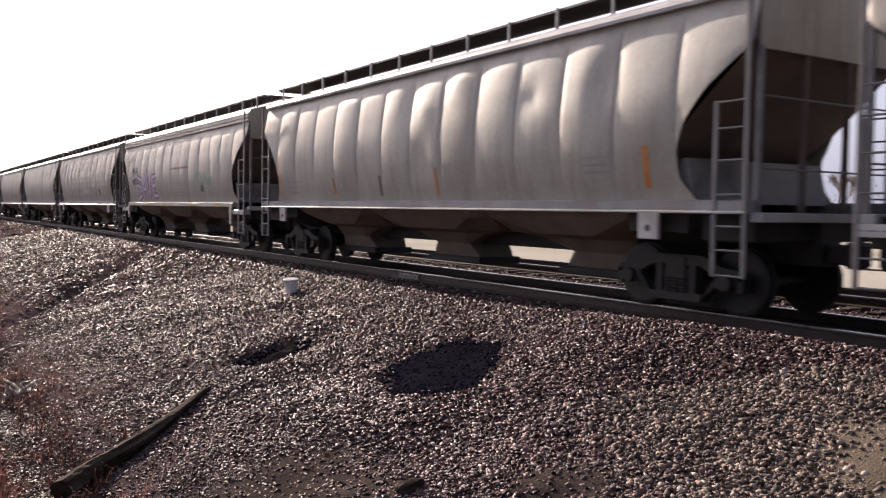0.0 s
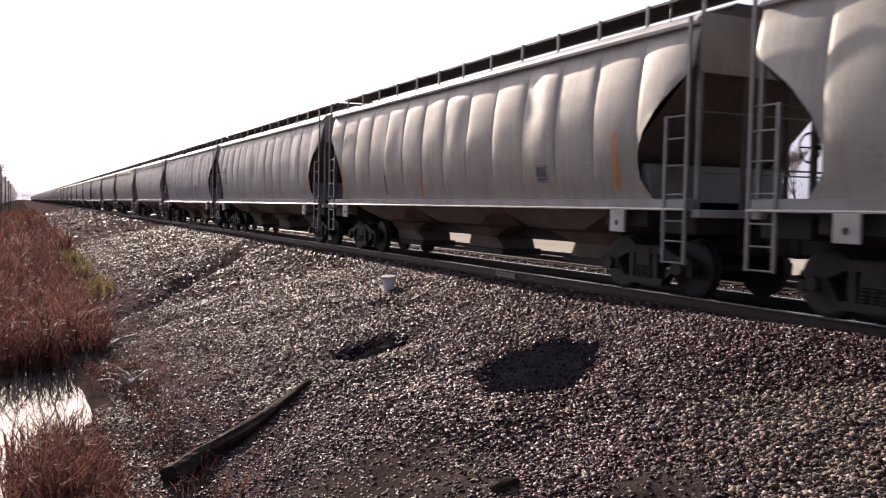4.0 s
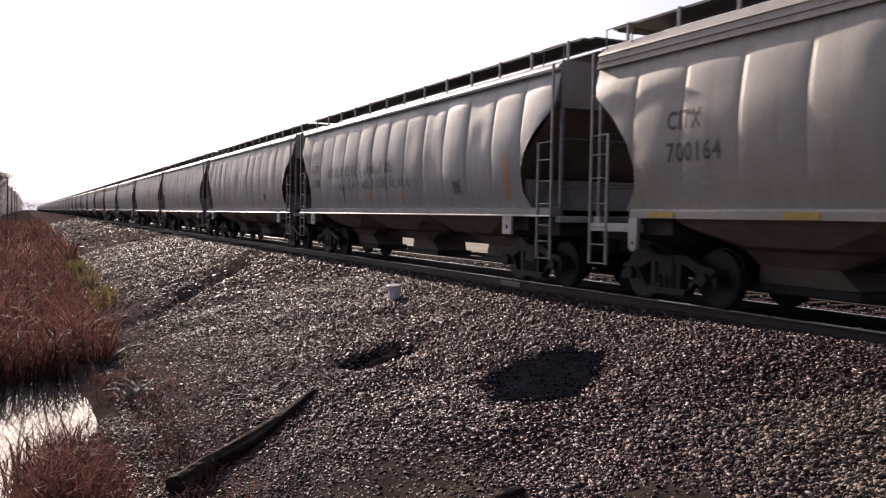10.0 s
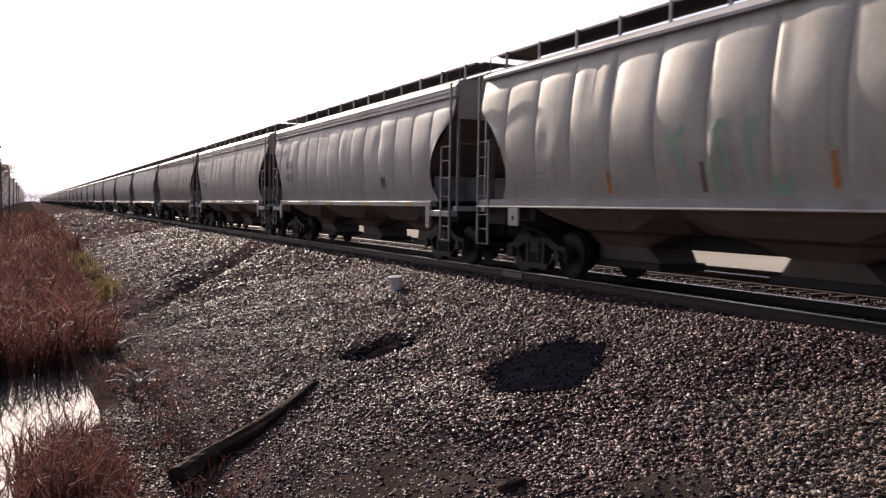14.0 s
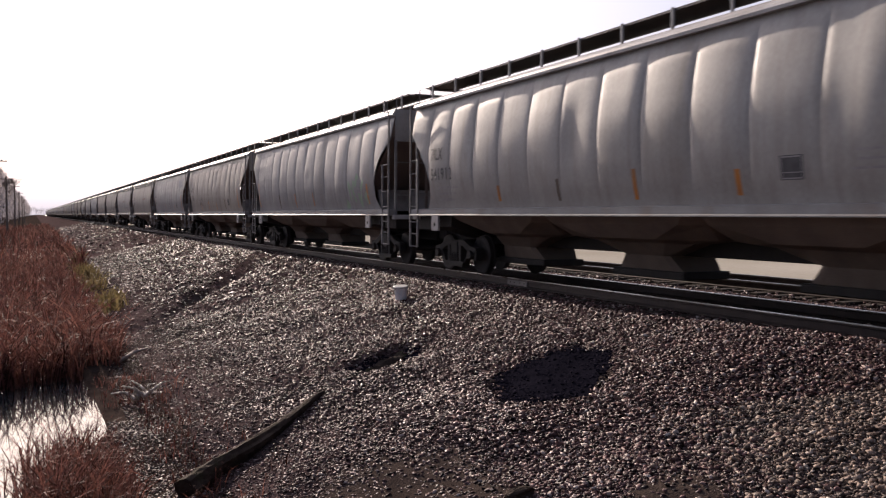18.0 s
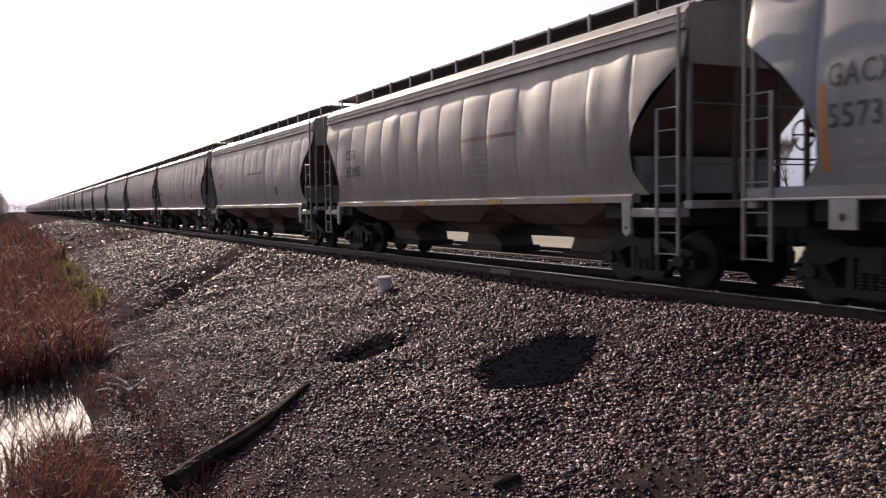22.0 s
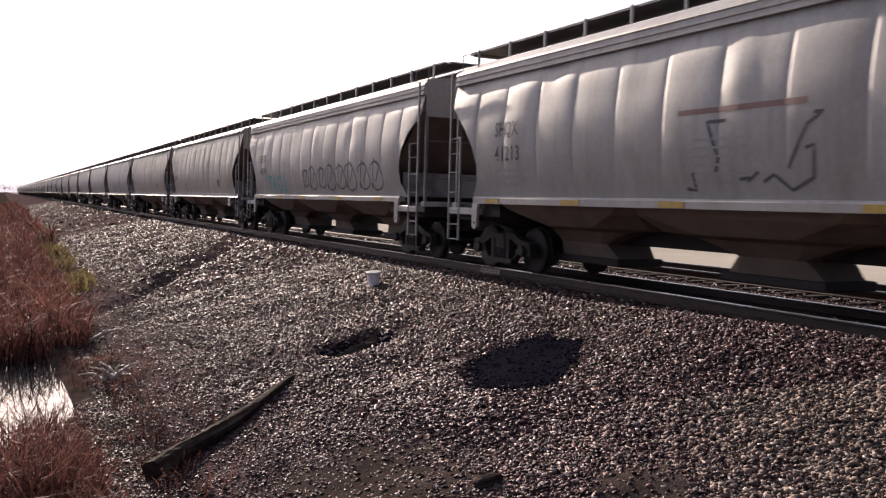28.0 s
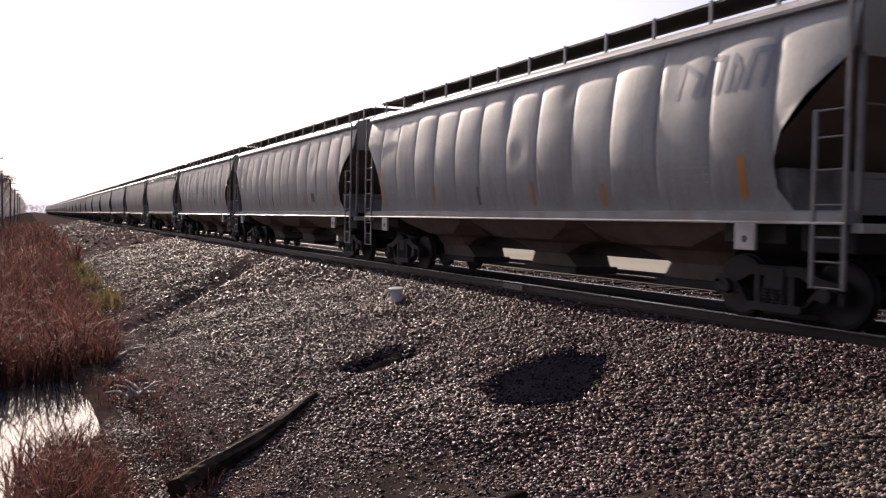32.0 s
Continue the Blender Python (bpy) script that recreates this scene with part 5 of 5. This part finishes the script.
def octahedron():
    """A coarser lump, for small or distant stones."""
    v = np.array([(1, 0, 0), (-1, 0, 0), (0, 1, 0), (0, -1, 0), (0, 0, 1), (0, 0, -1)]) * 1.1
    f = np.array([(0, 2, 4), (2, 1, 4), (1, 3, 4), (3, 0, 4), (2, 0, 5), (1, 2, 5), (3, 1, 5), (0, 3, 5)])
    return v, f


def stones(name, xs, ys, sizes, mat, label, seed, sink=0.25, lump=icosahedron):
    """Crushed stones lying on the ground: one mesh of many small uneven lumps."""
    rng = np.random.default_rng(seed)
    v, f = lump()
    n, nv = len(xs), len(v)
    zs = np.array([ground_z(x, y) for x, y in zip(xs, ys)])
    shape = v[None] * (1 + rng.uniform(-0.55, 0.5, (n, nv, 1)))
    shape = shape * (np.stack([rng.uniform(0.75, 1.3, n), rng.uniform(0.5, 1.0, n), rng.uniform(0.22, 0.6, n)], 1) * sizes[:, None] * 0.5)[:, None]
    a, b, c = rng.uniform(0, 6.283, n), rng.uniform(-0.6, 0.6, n), rng.uniform(-0.6, 0.6, n)

    def turn(p, w, i, j):
        co, si = np.cos(w)[:, None], np.sin(w)[:, None]
        out = p.copy()
        out[..., i], out[..., j] = co * p[..., i] - si * p[..., j], si * p[..., i] + co * p[..., j]
        return out

    shape = turn(turn(turn(shape, b, 0, 2), c, 1, 2), a, 0, 1)
    centre = np.stack([xs, ys, zs + sizes * sink * rng.uniform(0.3, 1.2, n)], 1)
    verts = (shape + centre[:, None]).reshape(-1, 3)
    faces = (f[None] + nv * np.arange(n)[:, None, None]).reshape(-1)
    me = bpy.data.meshes.new(name)
    me.vertices.add(len(verts))
    me.vertices.foreach_set("co", verts.ravel())
    me.loops.add(len(faces))
    me.loops.foreach_set("vertex_index", faces)
    me.polygons.add(len(faces) // 3)
    me.polygons.foreach_set("loop_start", np.arange(0, len(faces), 3))
    me.update(calc_edges=True)
    me.materials.append(mat)
    return tagged(new(name, me), label, "gravel", kind="stuff")


PIT = (6.26, 9.86)          # the round black patch


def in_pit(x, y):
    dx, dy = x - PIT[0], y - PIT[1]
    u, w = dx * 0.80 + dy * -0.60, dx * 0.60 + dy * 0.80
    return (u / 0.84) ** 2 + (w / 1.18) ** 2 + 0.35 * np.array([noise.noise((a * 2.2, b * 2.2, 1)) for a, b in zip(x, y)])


def soil(x, y):
    """How bare of stones the ground is: finer dirt shows in a few places."""
    s = 0.65 * np.exp(-(((x - 3.4) / 0.75) ** 2 + ((y - 7.9) / 1.1) ** 2)) + np.exp(-(((x - 4.9) / 0.42) ** 2 + ((y - 5.75) / 0.45) ** 2)) * 1.1 + np.exp(-(((x - 6.7) / 0.8) ** 2 + ((y - 3.75) / 0.62) ** 2)) * 0.95
    s = s + 0.9 * np.exp(-(((x - 3.3 - (y - 24.6) * 0.45) / 0.35) ** 2)) * (y > 18) + 0.5 * np.exp(-(((x - 2.2) / 0.8) ** 2))
    return s


def scatter_stones():
    rng = np.random.default_rng(4)
    # belts out from the camera: nearest, farthest, stones, smallest and largest size
    for near, far, count, lo, hi in ((5.6, 9.5, 44000, 0.026, 0.062), (9.5, 14.0, 52000, 0.033, 0.07), (14.0, 24.0, 56000, 0.035, 0.072), (24.0, 60.0, 70000, 0.06, 0.12), (60.0, 180.0, 24000, 0.11, 0.26)):
        r = np.sqrt(rng.uniform(near ** 2, far ** 2, count * 3))
        w = np.radians(rng.uniform(1.0, 63.0, count * 3))
        x, y = r * np.sin(w), r * np.cos(w)
        keep = (x > 0.95 + 0.3 * (y > 14)) & (x < 8.95) & (rng.random(count * 3) > np.clip(soil(x, y), 0, 0.72))
        patchy = np.array([noise.noise((a * 0.9, b * 0.7, 6)) for a, b in zip(x, y)])
        keep &= rng.random(count * 3) > 0.45 * np.clip(patchy + 0.15, 0, 1)
        x, y = x[keep][:count], y[keep][:count]
        size = lo * 0.85 + (hi * 1.35 - lo) * rng.random(len(x)) ** 2.6
        size *= 1 - 0.3 * np.clip((4.6 - x) / 2.5, 0, 1)          # finer towards the foot of the slope
        if near < 14:
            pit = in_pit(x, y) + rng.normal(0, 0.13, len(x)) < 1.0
            # hollow by the tie: near-black stones stand in for its shade
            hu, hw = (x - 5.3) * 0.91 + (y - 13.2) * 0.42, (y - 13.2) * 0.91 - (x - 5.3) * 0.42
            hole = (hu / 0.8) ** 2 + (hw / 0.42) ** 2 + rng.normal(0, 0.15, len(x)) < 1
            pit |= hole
            low = x + rng.normal(0, 0.5, len(x)) < 4.3 + 0.25 * (y - 9)
            pale = (x - 0.55 * (y - 4) + rng.normal(0, 0.45, len(x)) > 4.6) & (near < 9)
            for k, (pick, mat, label) in enumerate(((~pit & ~low & ~pale, STONE, "crushed brown grey ballast stones on the slope"), (~pit & low & ~pale, STONE_DIRTY, "dirty dark ballast stones low on the slope"),
                                                    (~pit & pale, STONE_PALE, "paler rounded gravel beside the path"))):
                if pick.any():
                    stones("ballast_stones", x[pick], y[pick], size[pick], mat, label, int(near * 10) + 3 + k, lump=icosahedron if near < 9 else octahedron)
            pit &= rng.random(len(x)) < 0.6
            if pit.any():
                stones("oily_stones", x[pit], y[pit], size[pit] * 0.7, STONE_BLACK, "near-black ballast stones of the round patch and the shade-painted hollow", int(near * 10) + 1)
        else:
            low = x + rng.normal(0, 0.5, len(x)) < 5.6
            stones("ballast_stones", x[~low], y[~low], size[~low], STONE, "crushed brown grey ballast stones on the slope", int(near * 10), lump=octahedron)
            stones("ballast_stones", x[low], y[low], size[low], STONE_DIRTY, "dirty dark ballast stones low on the slope", int(near * 10) + 1, lump=octahedron)
    for k, (a, b) in enumerate(((9.0, 9.55), (9.75, 11.05), (11.3, 13.0), (13.2, 17.2))):
        n = 9000
        x, y = rng.uniform(a, b, n), 5 + 55 * rng.random(n) ** 1.5
        stones("ballast_stones", x, y, 0.05 + 0.05 * rng.random(n), STONE, "crushed ballast stones between the rails", 900 + k, 0.5, octahedron)
    # fine grit where the dirt lies open
    n = 30000
    x = np.concatenate([rng.normal(3.4, 0.8, n // 2), rng.normal(4.9, 0.5, n // 2)])
    y = np.concatenate([rng.normal(7.9, 1.1, n // 2), rng.normal(5.8, 0.5, n // 2)])
    stones("grit", rng.normal(6.65, 0.6, 14000), rng.normal(3.9, 0.5, 14000), 0.008 + 0.022 * rng.random(14000) ** 2, STONE_PALE, "pale sandy grit of the path", 951, lump=octahedron)
    stones("grit", x, y, 0.010 + 0.018 * rng.random(n), STONE, "fine brown grit and dirt", 950, lump=octahedron)


scatter_stones()

motions()
